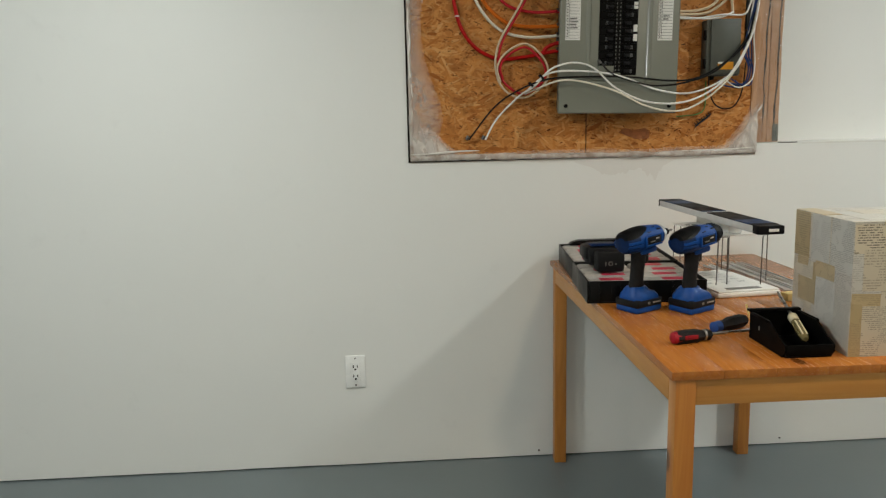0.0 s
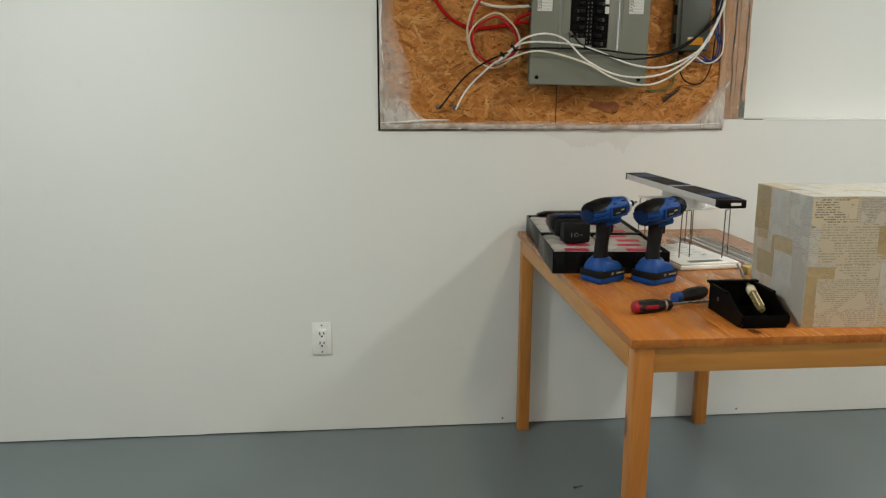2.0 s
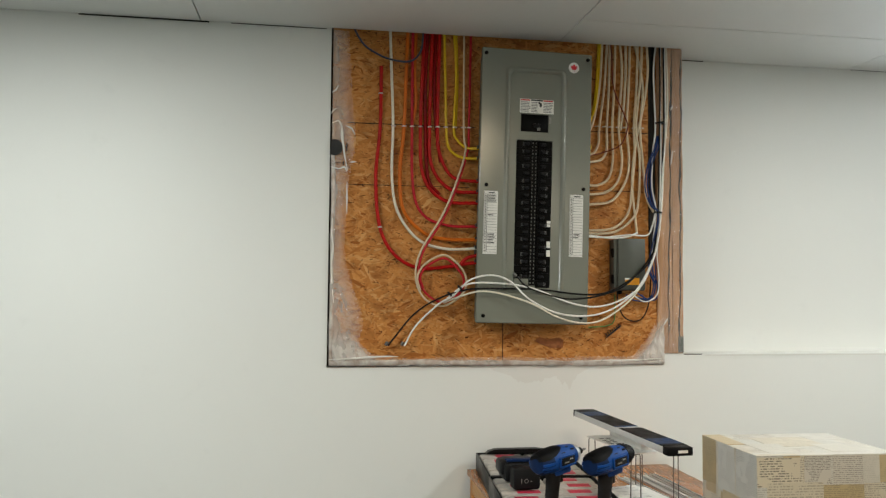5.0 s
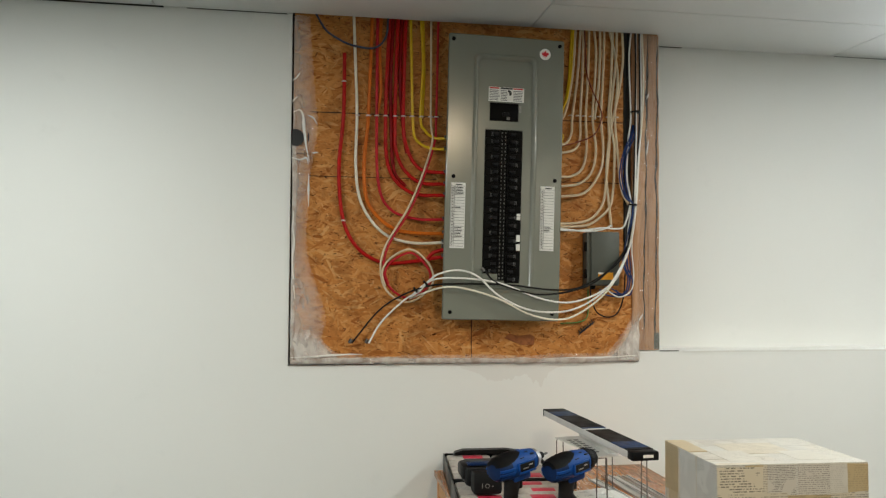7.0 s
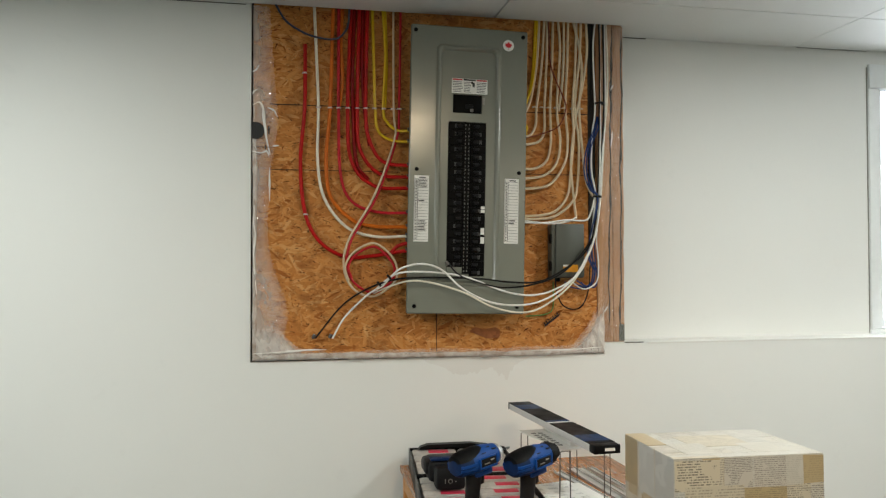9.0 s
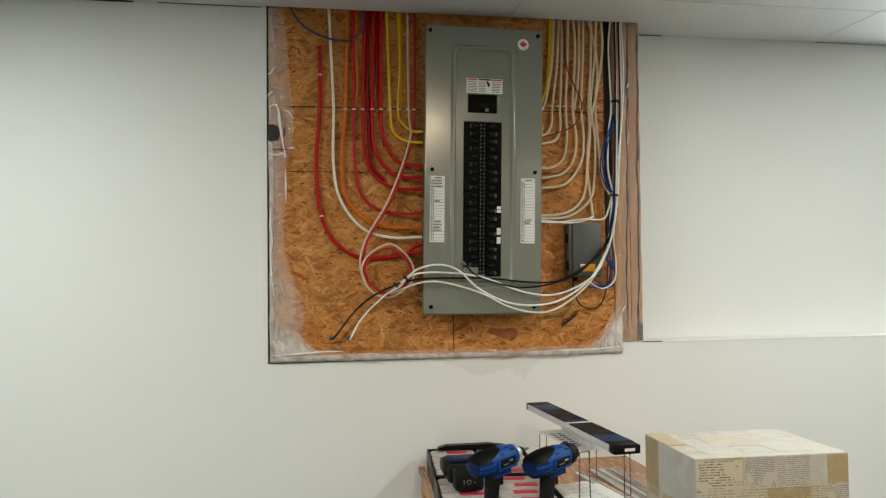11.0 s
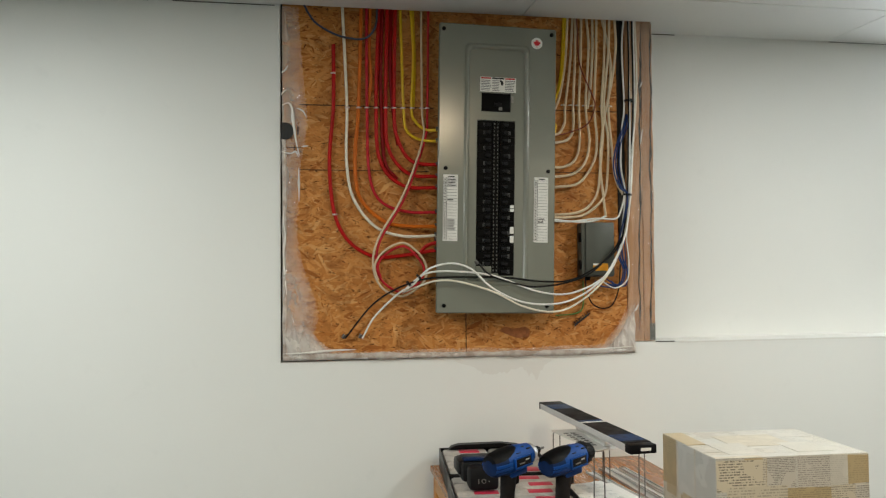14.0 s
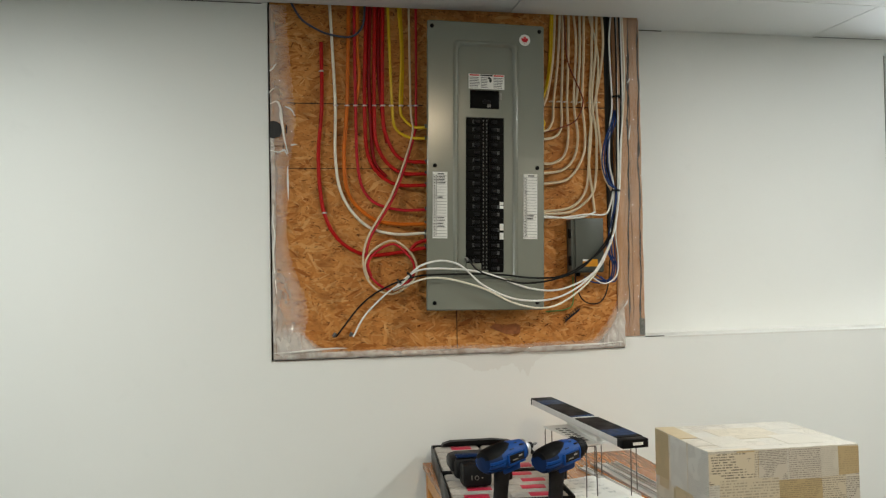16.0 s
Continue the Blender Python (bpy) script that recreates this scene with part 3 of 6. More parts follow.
# ---------------------------------------------------------------- wiring board
def wiring_board():
    t = thing("osb_board", pose(0, 0, 0), "golden oriented strand board sheet behind wiring", "wall board")
    box_part("board_core", (0.004, OSB_Y, SILL + 0.006, 1.150, OSB_Y + 0.018, 2.27), "osb", t)
    rnd = random.Random(11)

    def strands(name, count, long, wide, lift, material, label):
        verts, faces = [], []
        for i in range(count):
            cx, cz = rnd.uniform(0.010, 1.148), rnd.uniform(SILL + 0.010, 2.25)
            a = rnd.gauss(0, 0.55) if rnd.random() < 0.8 else rnd.uniform(0, math.pi)
            le, wi = rnd.uniform(*long), rnd.uniform(*wide)
            y = OSB_Y - lift * (i + 1) / count
            ca, sa = math.cos(a), math.sin(a)
            base = len(verts)
            n = 3
            top, low = [], []
            for k in range(n + 1):
                u = (k / n - 0.5) * le
                edge = 0.35 if k in (0, n) else 1.0
                top.append((u + rnd.uniform(-0.003, 0.003), wi / 2 * edge * rnd.uniform(0.6, 1.1)))
                low.append((u + rnd.uniform(-0.003, 0.003), -wi / 2 * edge * rnd.uniform(0.6, 1.1)))
            for u, w in top + low[::-1]:
                x, z = cx + u * ca - w * sa, cz + u * sa + w * ca
                verts.append((min(1.149, max(0.008, x)), y, min(2.26, max(SILL + 0.008, z))))
            faces.append(tuple(range(base, base + 2 * n + 2))[::-1])
        me = bpy.data.meshes.new(name)
        me.from_pydata(verts, [], faces)
        me.materials.append(M[material])
        ob = new(name, me)
        ob.parent = t
        tagged(ob, label, kind="stuff")

    strands("strand_layer", 7000, (0.02, 0.065), (0.004, 0.014), 0.0028, "osb", "pressed wood strands")
    strands("fleck_layer", 800, (0.006, 0.022), (0.0012, 0.0034), 0.0031, "fleck", "dark bark flecks")
    strands("fleck_layer", 2400, (0.002, 0.009), (0.001, 0.0034), 0.0032, "fleck", "dark bark flecks")
    # thin board joints; the wide upright strip also paints in shade beside the cables
    for dims in ((0.055, OSB_Y - 0.0036, 1.864, 0.49, OSB_Y - 0.001, 1.8665), (0.055, OSB_Y - 0.0036, 1.6565, 0.47, OSB_Y - 0.001, 1.6585),
                 (0.88, OSB_Y - 0.0036, 1.868, 1.12, OSB_Y - 0.001, 1.8705), (0.88, OSB_Y - 0.0036, 1.659, 1.14, OSB_Y - 0.001, 1.661),
                 (1.119, OSB_Y - 0.0036, 1.46, 1.146, OSB_Y - 0.001, 2.26),
                 (0.5895, OSB_Y - 0.0036, SILL + 0.02, 0.5915, OSB_Y - 0.001, 1.20)):
        box_part("joint", dims, "gap", t)
    bm = bmesh.new()
    loop = [(0.70, 1.135), (0.72, 1.148), (0.75, 1.141), (0.79, 1.146), (0.806, 1.138), (0.803, 1.112), (0.76, 1.110), (0.725, 1.124)]
    bm.faces.new([bm.verts.new((x, OSB_Y - 0.0045, z)) for x, z in loop])
    bmesh.ops.recalc_face_normals(bm, faces=bm.faces)
    part("knot_patch", bm, "knot", t, "reddish brown torn strand")
    # pencilled mark
    bm = bmesh.new()
    for k in range(7):
        x, z = 0.958 + 0.0075 * k, 1.150 + 0.0055 * k
        tube(bm, [(x, OSB_Y - 0.005, z + 0.010), (x + 0.006, OSB_Y - 0.005, z), (x + 0.003, OSB_Y - 0.005, z - 0.006), (x + 0.011, OSB_Y - 0.005, z + 0.006)], 0.0019, 3, 4)
    part("pencil_marks", bm, "ink", t, "scribbled dark pencil marks")
    return t


wiring_board()


def stud(x0, x1, wob, seed):
    """Rough stud with a wandering dark edge."""
    bm = bmesh.new()
    rnd = random.Random(seed)
    n = 26
    cols = []
    for k in range(n + 1):
        z = LEDGE + 0.002 + (2.28 - LEDGE) * k / n
        a, b = x0 + (rnd.uniform(0, wob) if x0 > 1.16 else 0.0), x1 - rnd.uniform(0, wob)
        cols.append([bm.verts.new(p) for p in ((a, 3.204, z), (b, 3.204, z), (b, 3.238, z), (a, 3.238, z))])
    for p, q in zip(cols, cols[1:]):
        for k in range(4):
            bm.faces.new((p[k], p[(k + 1) % 4], q[(k + 1) % 4], q[k]))
    bm.faces.new(cols[0][::-1])
    bm.faces.new(cols[-1])
    bmesh.ops.recalc_face_normals(bm, faces=bm.faces)
    ob = part("wall_stud", bm, "stud")
    tagged(ob, "rough bare timber stud beside the board", "stud", "wall studs")


stud(1.150, 1.2055, 0.0, 1)
stud(1.206, 1.248, 0.003, 2)


def stud_crack(x, sway, z0, z1, wide, seed):
    """Dark split wandering down the face of a stud."""
    bm = bmesh.new()
    n = 60
    rows = []
    for k in range(n + 1):
        z = z0 + (z1 - z0) * k / n
        cx = x + sway * (z - z0) / (z1 - z0) + 0.008 * noise.noise((z * 8, seed, 0.0)) + 0.003 * noise.noise((z * 27, seed, 4.0))
        w = wide * (0.30 + 1.1 * abs(noise.noise((z * 13, seed, 8.0)))) * min(1.0, k / 4, (n - k) / 4 + 0.05)
        rows.append([bm.verts.new(q) for q in ((cx - w, 3.2032, z), (cx + w, 3.2032, z), (cx + w, 3.2042, z), (cx - w, 3.2042, z))])
    for a, b in zip(rows, rows[1:]):
        for k in range(4):
            bm.faces.new((a[k], a[(k + 1) % 4], b[(k + 1) % 4], b[k]))
    bmesh.ops.remove_doubles(bm, verts=bm.verts, dist=1e-6)
    bmesh.ops.recalc_face_normals(bm, faces=bm.faces)
    tagged(part("stud_split", bm, "gap"), "dark wandering split in the timber", "trim", kind="structure")


stud_crack(1.190, 0.016, 1.12, 2.17, 0.0058, 3.0)
stud_crack(1.233, 0.008, 1.11, 2.17, 0.0062, 6.0)
structure("stud_gap", (1.190, 3.2385, LEDGE + 0.002, 1.2445, 3.250, 2.26), "gap", "dark gap behind the wall studs", "trim")


def vapour_barrier():
    """Creased polythene left round the edges of the opening."""
    t = thing("vapour_barrier", pose(0, 0, 0), "creased translucent polythene sheet round the opening", "plastic sheet")

    def sheet(name, x0, x1, z0, z1, inside, seed, y0=3.194, material="poly", inward=(1, 0)):
        """Film that is milky at its gathered rim and clears towards its free edge."""
        bm = bmesh.new()
        cover = bm.verts.layers.float.new("cover")
        n, m = max(4, int((x1 - x0) / 0.0035)), max(4, int((z1 - z0) / 0.0045))
        grid = {}
        for i in range(n + 1):
            for k in range(m + 1):
                x, z = x0 + (x1 - x0) * i / n, z0 + (z1 - z0) * k / m
                if inside(x, z):
                    w = noise.noise((x * 22, z * 7, seed)) * 0.0050 + noise.noise((x * 26 + z * 14, z * 34, seed + 5)) * 0.0036 + noise.noise((x * 60, z * 20, seed + 3)) * 0.0026
                    w -= 0.007 * (1 - abs(noise.noise((x * 34, z * 11 + x * 9, seed + 7)))) ** 9
                    grid[i, k] = bm.verts.new((x, y0 + w, z))
                    deep = sum(1 for q in range(1, 9) if inside(x + inward[0] * 0.0055 * q, z + inward[1] * 0.0055 * q))
                    grid[i, k][cover] = 0.06 + 0.94 * (deep / 8) ** 0.8
        for (i, k), v in list(grid.items()):
            q = [grid.get(c) for c in ((i, k), (i + 1, k), (i + 1, k + 1), (i, k + 1))]
            if all(q):
                bm.faces.new(q)
        part(name, bm, material, t, "", True)

    def wob(v, s, seed):
        return noise.noise((v * s, seed, 0.3))

    sheet("left_strip", 0.003, 0.17, SILL + 0.008, 2.172, lambda x, z: x < 0.056 + 0.014 * wob(z, 5, 1) + 0.026 * math.exp(-((z - 1.88) / 0.17) ** 2) + (0.055 * math.exp(-((z - 1.20) / 0.13) ** 2)) + (0.05 if z < 1.14 else 0) * (1.14 - z) / 0.09, 1.0)
    sheet("bottom_strip", 0.004, 1.168, SILL + 0.006, 1.16, lambda x, z: z < SILL + 0.035 + 0.010 * wob(x, 6, 4) + 0.075 * math.exp(-(max(0.0, x - 0.07) / 0.055) ** 2) + 0.09 * math.exp(-((x - 1.17) / 0.07) ** 2), 5.0, 3.192, "poly_milky", (0, 0.7))
    sheet("right_strip", 1.10, 1.243, SILL + 0.04, 2.172, lambda x, z: x > 1.158 - 0.06 * math.exp(-((z - 1.10) / 0.10) ** 2) + 0.012 * wob(z, 5, 8), 9.0, 3.193, "poly_clear", (-1, 0))
    sheet("corner_fold", 1.05, 1.168, SILL + 0.010, 1.25, lambda x, z: (x - 1.02) * 0.9 > (z - SILL) * 0.75 + 0.03 * wob(z, 14, 2), 12.0, 3.1905, "poly_milky", (-0.7, 0.7))
    # rolled creases in the film, tapering at both ends; their white draws the glints
    def fold(line, r=0.0030):
        bm = bmesh.new()
        pts = smooth_line([Vector((x, 3.187, z)) for x, z in line], 6)
        rings = []
        for k, q in enumerate(pts):
            d = (pts[min(k + 1, len(pts) - 1)] - pts[max(k - 1, 0)]).normalized()
            side = d.cross(Vector((0, 1, 0)))
            w = r * (0.25 + 0.75 * math.sin(math.pi * k / (len(pts) - 1))) * (1 + 0.5 * noise.noise((q.x * 40, q.z * 40, 1.0)))
            rings.append([bm.verts.new(q + side * w * math.cos(a) + Vector((0, 0.7 * w * math.sin(a), 0))) for a in (0, 0.785, 1.571, 2.356, 3.142, 3.927, 4.712, 5.498)])
        for a, b in zip(rings, rings[1:]):
            for k in range(8):
                bm.faces.new((a[k], a[(k + 1) % 8], b[(k + 1) % 8], b[k]))
        bmesh.ops.recalc_face_normals(bm, faces=bm.faces)
        part("fold", bm, "poly_fold_glint", t, "rolled crease, whitened to draw its glint", True)

    def rolled(name, line, r, seed):
        """Loose roll of gathered film along an edge."""
        bm = bmesh.new()
        pts = smooth_line([Vector(q) for q in line], 10)
        rings = []
        for k, q in enumerate(pts):
            d = (pts[min(k + 1, len(pts) - 1)] - pts[max(k - 1, 0)]).normalized()
            side = d.cross(Vector((0, 1, 0)))
            w = r * (0.85 + 0.45 * noise.noise((q.x * 14, q.z * 14, seed)) + 0.2 * noise.noise((q.x * 60, q.z * 60, seed)))
            rings.append([bm.verts.new(q + side * w * math.cos(a) + Vector((0, -0.75 * w * math.sin(a), 0))) for a in [math.pi * j / 8 for j in range(9)]])
        for a, b in zip(rings, rings[1:]):
            for k in range(8):
                bm.faces.new((a[k], a[k + 1], b[k + 1], b[k]))
        bmesh.ops.recalc_face_normals(bm, faces=bm.faces)
        part(name, bm, "poly_roll", t, "greyish rolled polythene edge", True)

    rolled("bottom_roll", [(0.006, 3.192, SILL + 0.014), (0.20, 3.192, SILL + 0.016), (0.40, 3.192, SILL + 0.013), (0.62, 3.193, SILL + 0.011), (0.85, 3.193, SILL + 0.009), (1.164, 3.193, SILL + 0.012)], 0.0115, 3.0)
    rolled("side_roll", [(0.009, 3.192, SILL + 0.02), (0.010, 3.192, 1.25), (0.009, 3.192, 1.42), (0.010, 3.192, 1.62), (0.007, 3.193, 1.76)], 0.0075, 9.0)
    fold([(-0.0, 1.959), (0.012, 1.968), (0.022, 1.984)])
    fold([(-0.001, 1.889), (0.008, 1.901), (0.017, 1.907)])
    fold([(0.003, 1.857), (0.023, 1.865), (0.034, 1.847), (0.036, 1.82), (0.040, 1.785), (0.046, 1.745), (0.056, 1.70)], 0.0042)
    fold([(0.047, 1.85), (0.067, 1.841), (0.079, 1.82)])
    fold([(-0.002, 1.712), (0.028, 1.706), (0.045, 1.712), (0.054, 1.694)])
    fold([(0.063, 1.728), (0.084, 1.731)])
    fold([(0.009, 1.542), (0.007, 1.488), (0.012, 1.442), (0.007, 1.396), (0.01, 1.329), (0.016, 1.263)])
    fold([(0.054, 1.662), (0.055, 1.555)])
    fold([(0.005, 1.078), (0.073, 1.08), (0.171, 1.086), (0.231, 1.086)])
    fold([(1.194, 1.951), (1.204, 1.971)])
    fold([(1.194, 1.757), (1.202, 1.809)])
    fold([(1.166, 1.192), (1.181, 1.215)])
    fold([(0.909, 1.069), (1.048, 1.069), (1.161, 1.075)])
    box_part("foot_flap", (1.226, 3.2002, 1.093, 1.246, 3.2026, 1.150), "panel_dark", t, 0.001, "dull grey flap at the stud foot")
    bm = bmesh.new()
    ring = []
    for k in range(37):
        a = -2.0 + 4.0 * k / 36
        ring.append(bm.verts.new((0.012 + 0.027 * math.cos(a), 3.185, 1.776 + 0.027 * math.sin(a))))
    bm.faces.new(ring)
    bmesh.ops.remove_doubles(bm, verts=bm.verts, dist=1e-5)
    bmesh.ops.recalc_face_normals(bm, faces=bm.faces)
    part("printed_disc", bm, "ink", t, "black printed round mark")
    for dims in ((0.050, 3.185, 1.765, 0.054, 3.1858, 1.792), (0.015, 3.185, 1.7235, 0.062, 3.1858, 1.7255), (0.040, 3.1845, 1.717, 0.043, 3.1853, 1.732)):
        box_part("printed_bar", dims, "ink", t)


vapour_barrier()


# ---------------------------------------------------------------- electrical panel
def electrical_panel():
    t = thing("breaker_box", pose(0.670, OSB_Y - 0.004, 1.197, 0, 1.1, 0), "grey steel breaker panel with black breakers, cover screwed on", "breaker panel")
    W, H, F = 0.1925, 0.922, -0.086              # half width, height, front of the cover
    box_part("back_box", (-W + 0.012, F + 0.014, 0.012, W - 0.012, 0.0, H - 0.012), "panel_dark", t, 0.003)
    u0, u1, w0, w1 = -0.092, 0.088, 0.105, 0.845  # opening of the dead-front

    # pressed cover: one sheet with a raised bead round the recess that dies away downwards
    bm = bmesh.new()
    loops = []
    for grow, y_top, y_low, rect in ((0, F + 0.013, F + 0.013, 0), (0, F + 0.004, F + 0.004, 0), (-0.0015, F + 0.0011, F + 0.0011, 0), (-0.004, F, F, 0),
                                     (0.017, F, F, 1), (0.0135, F - 0.0044, F - 0.0010, 1), (0.009, F - 0.0066, F - 0.0018, 1), (0.0055, F - 0.0048, F - 0.0010, 1), (0.002, F + 0.0010, F + 0.0016, 1), (-0.001, F + 0.0056, F + 0.0056, 1)):
        x0, x1, z0, z1 = ((u0, u1, w0, w1) if rect else (-W, W, 0, H))
        x0, x1, z0, z1 = x0 - grow, x1 + grow, z0 - grow, z1 + grow
        c = 0.012 if rect else 0.004
        pts = [(x0 + c, y_low, z0), (x1 - c, y_low, z0), (x1, y_low, z0 + c), (x1, y_top, z1 - c), (x1 - c, y_top, z1), (x0 + c, y_top, z1), (x0, y_top, z1 - c), (x0, y_low, z0 + c)]
        loops.append([bm.verts.new(q) for q in pts])
    for a, b in zip(loops, loops[1:]):
        for k in range(8):
            bm.faces.new((a[k], a[(k + 1) % 8], b[(k + 1) % 8], b[k]))
    bmesh.ops.recalc_face_normals(bm, faces=bm.faces)
    cover = part("cover", bm, "panel", t, "", True)
    for f in cover.data.polygons:
        if abs(f.normal.y) > 0.99:
            f.use_smooth = False
    # dead-front plate with its two windows
    bm = bmesh.new()
    xs, zs = [u0 - 0.002, -0.0665, -0.053, 0.043, 0.0585, u1 + 0.002], [w0 - 0.002, 0.127, 0.617, 0.645, 0.705, w1 + 0.002]
    grid = {(i, k): bm.verts.new((x, F + 0.005, z)) for i, x in enumerate(xs) for k, z in enumerate(zs)}
    for i in range(5):
        for k in range(5):
            if not ((k == 1 and 1 <= i <= 3) or (k == 3 and i == 2)):
                bm.faces.new((grid[i, k], grid[i + 1, k], grid[i + 1, k + 1], grid[i, k + 1]))
    loose = [v for v in bm.verts if not v.link_faces]
    bmesh.ops.delete(bm, geom=loose, context="VERTS")
    back = bmesh.ops.extrude_edge_only(bm, edges=[e for e in bm.edges if e.is_boundary])["geom"]
    for v in back:
        if isinstance(v, bmesh.types.BMVert):
            v.co.y += 0.004
    bmesh.ops.recalc_face_normals(bm, faces=bm.faces)
    part("dead_front", bm, "panel", t)
    box_part("bus_cavity", (-0.090, F + 0.022, 0.110, 0.086, F + 0.030, 0.80), "breaker", t)
    # screws
    bm = bmesh.new()
    lathe(bm, [(0.0, 0.0065), (-0.003, 0.0062), (-0.0042, 0.0040)], "Y", seg=14)
    screw = mesh_of(bm, "screw", "breaker", True)
    for u, w in ((-0.178, 0.902), (0.176, 0.902), (-0.1675, 0.458), (0.1685, 0.458), (-0.168, 0.024), (0.168, 0.024)):
        share("screw", screw, t, pose(u, F, w))
    # breakers
    bm = bmesh.new()
    box(bm, -0.0245, -0.001, -0.0121, 0.0245, 0.016, 0.0121, 0.0012, 1)
    body = mesh_of(bm, "breaker", "breaker", True)
    bm = bmesh.new()
    box(bm, -0.009, -0.010, -0.0045, 0.009, 0.0, 0.0045, 0.0012, 1)
    toggle = mesh_of(bm, "toggle", "toggle", True)
    bm = bmesh.new()
    for k in (-1, 0, 1):
        box(bm, 0.0125 + 0.003 * k, -0.0016, -0.006, 0.0138 + 0.003 * k, -0.0008, 0.006)
    mark = mesh_of(bm, "rating_mark", "ink_soft")
    for col, u, side in ((0, -0.0405, -1), (1, 0.0325, 1)):
        for k in range(20):
            w = 0.602 - 0.0247 * k
            if col == 0 and k > 18:
                continue
            b = share("breaker", body, t, pose(u, F + 0.0045, w))
            share("toggle", toggle, b, pose(-side * 0.012 + side * 0.004, -0.001, 0.0, 0, 0, 8))
            if (k * 7 + col * 3) % 5 < 3:
                share("rating_mark", mark, b, pose(side * 0.004 - 0.010, 0, 0))
    box_part("blank_filler", (-0.065, F + 0.002, 0.129, -0.016, F + 0.012, 0.150), "panel", t, 0.001)
    bm = bmesh.new()
    for k in range(40):
        w = 0.607 - 0.01205 * k
        box(bm, -0.0112, F + 0.0045, w - 0.0035, -0.0088 + 0.0016 * (k % 3 == 0), F + 0.0052, w + 0.0022)
        box(bm, 0.0012 - 0.0016 * (k % 2), F + 0.0045, w - 0.0030, 0.0032, F + 0.0052, w + 0.0026)
    part("number_strip", bm, "strip_print", t, "pale printed number strip")
    box_part("strip_backing", (-0.0145, F + 0.0055, 0.129, 0.0065, F + 0.010, 0.615), "breaker", t)
    for w in (0.226, 0.255, 0.325, 0.3365):
        box_part("breaker_tag", (0.044, F + 0.002, w, 0.0565, F + 0.0045, w + (0.0215 if w < 0.3 else 0.0095)), "paper", t, 0, "small white tag")
    # main breaker
    m = box_part("main_breaker", (-0.052, F + 0.004, 0.646, 0.042, F + 0.02, 0.704), "breaker", t, 0.002)
    box_part("main_toggle", (-0.012, F - 0.006, 0.660, 0.012, F + 0.004, 0.672), "toggle", m, 0.002)
    box_part("main_tag", (0.0035, F + 0.0028, 0.650, 0.0145, F + 0.0038, 0.660), "cell", m)
    box_part("window_tag", (0.044, F + 0.004, 0.676, 0.052, F + 0.0049, 0.698), "cell", t)
    # warning label
    lab = box_part("warning_label", (-0.058, F + 0.0040, 0.7085, 0.060, F + 0.0049, 0.756), "paper", t, 0, "white printed warning label")
    bm = bmesh.new()
    rnd = random.Random(2)
    for c0, c1 in ((-0.055, -0.021), (-0.018, 0.006), (0.024, 0.057)):
        for k in range(7):
            box(bm, c0, F + 0.0034, 0.7125 + 0.0052 * k, c1 - rnd.uniform(0, 0.006), F + 0.0040, 0.7145 + 0.0052 * k)
    part("print_lines", bm, "ink_soft", lab)
    bm = bmesh.new()
    for c0, c1 in ((-0.055, -0.023), (0.024, 0.057)):
        box(bm, c0, F + 0.0034, 0.7500, c1, F + 0.0040, 0.7545)
    part("warning_bars", bm, "ink_red", lab, "red printed warning bars")
    bm = bmesh.new()
    box(bm, -0.019, F + 0.0034, 0.7500, 0.021, F + 0.0040, 0.7550)
    lathe(bm, [(F + 0.0034, 0.006), (F + 0.0040, 0.006)], "Y", (0.014, 0, 0.737), 12, (0.7, 1.3))
    lathe(bm, [(F + 0.0034, 0.004), (F + 0.0040, 0.004)], "Y", (0.009, 0, 0.744), 10)
    part("symbol", bm, "ink", lab)
    # circuit directories
    for u in (-0.175, 0.121):
        d = box_part("circuit_directory", (u, F - 0.0012, 0.228, u + 0.0475, F + 0.0005, 0.438), "paper", t, 0, "white circuit directory with handwriting")
        bm = bmesh.new()
        for k in range(22):
            box(bm, u + 0.002, F - 0.0017, 0.2335 + 0.0092 * k, u + 0.0455, F - 0.0011, 0.2343 + 0.0092 * k)
        box(bm, u + 0.0112, F - 0.0017, 0.2335, u + 0.0124, F - 0.0011, 0.4275)
        box(bm, u + 0.001, F - 0.0017, 0.2335, u + 0.0018, F - 0.0011, 0.4365)
        box(bm, u + 0.016, F - 0.0017, 0.4300, u + 0.037, F - 0.0011, 0.4335)
        for k in range(21):
            box(bm, u + 0.0045, F - 0.0017, 0.2365 + 0.0092 * k, u + 0.0085, F - 0.0011, 0.2400 + 0.0092 * k)
        part("ruling", bm, "ink", d)
        for k, le in ((3, 0.024), (4, 0.020), (5, 0.026), (6, 0.022), (13, 0.018), (18, 0.027), (19, 0.024), (20, 0.026)) if u < 0 else ((6, 0.018), (7, 0.022)):
            w = 0.2385 + 0.0092 * k
            pts = [(u + 0.014 + le * q / 10, F - 0.0014, w + 0.0022 * math.sin(q * 2.3 + k)) for q in range(11)]
            bm = bmesh.new()
            tube(bm, pts, 0.0012, 2, 4)
            part("handwritten_line", bm, "ink", d)
    # round sticker with a red leaf
    bm = bmesh.new()
    lathe(bm, [(F + 0.0004, 0.0185), (F - 0.0008, 0.0185)], "Y", (0.127, 0, 0.872), 28)
    s = part("sticker", bm, "paper", t, "round white sticker with red leaf")
    bm = bmesh.new()
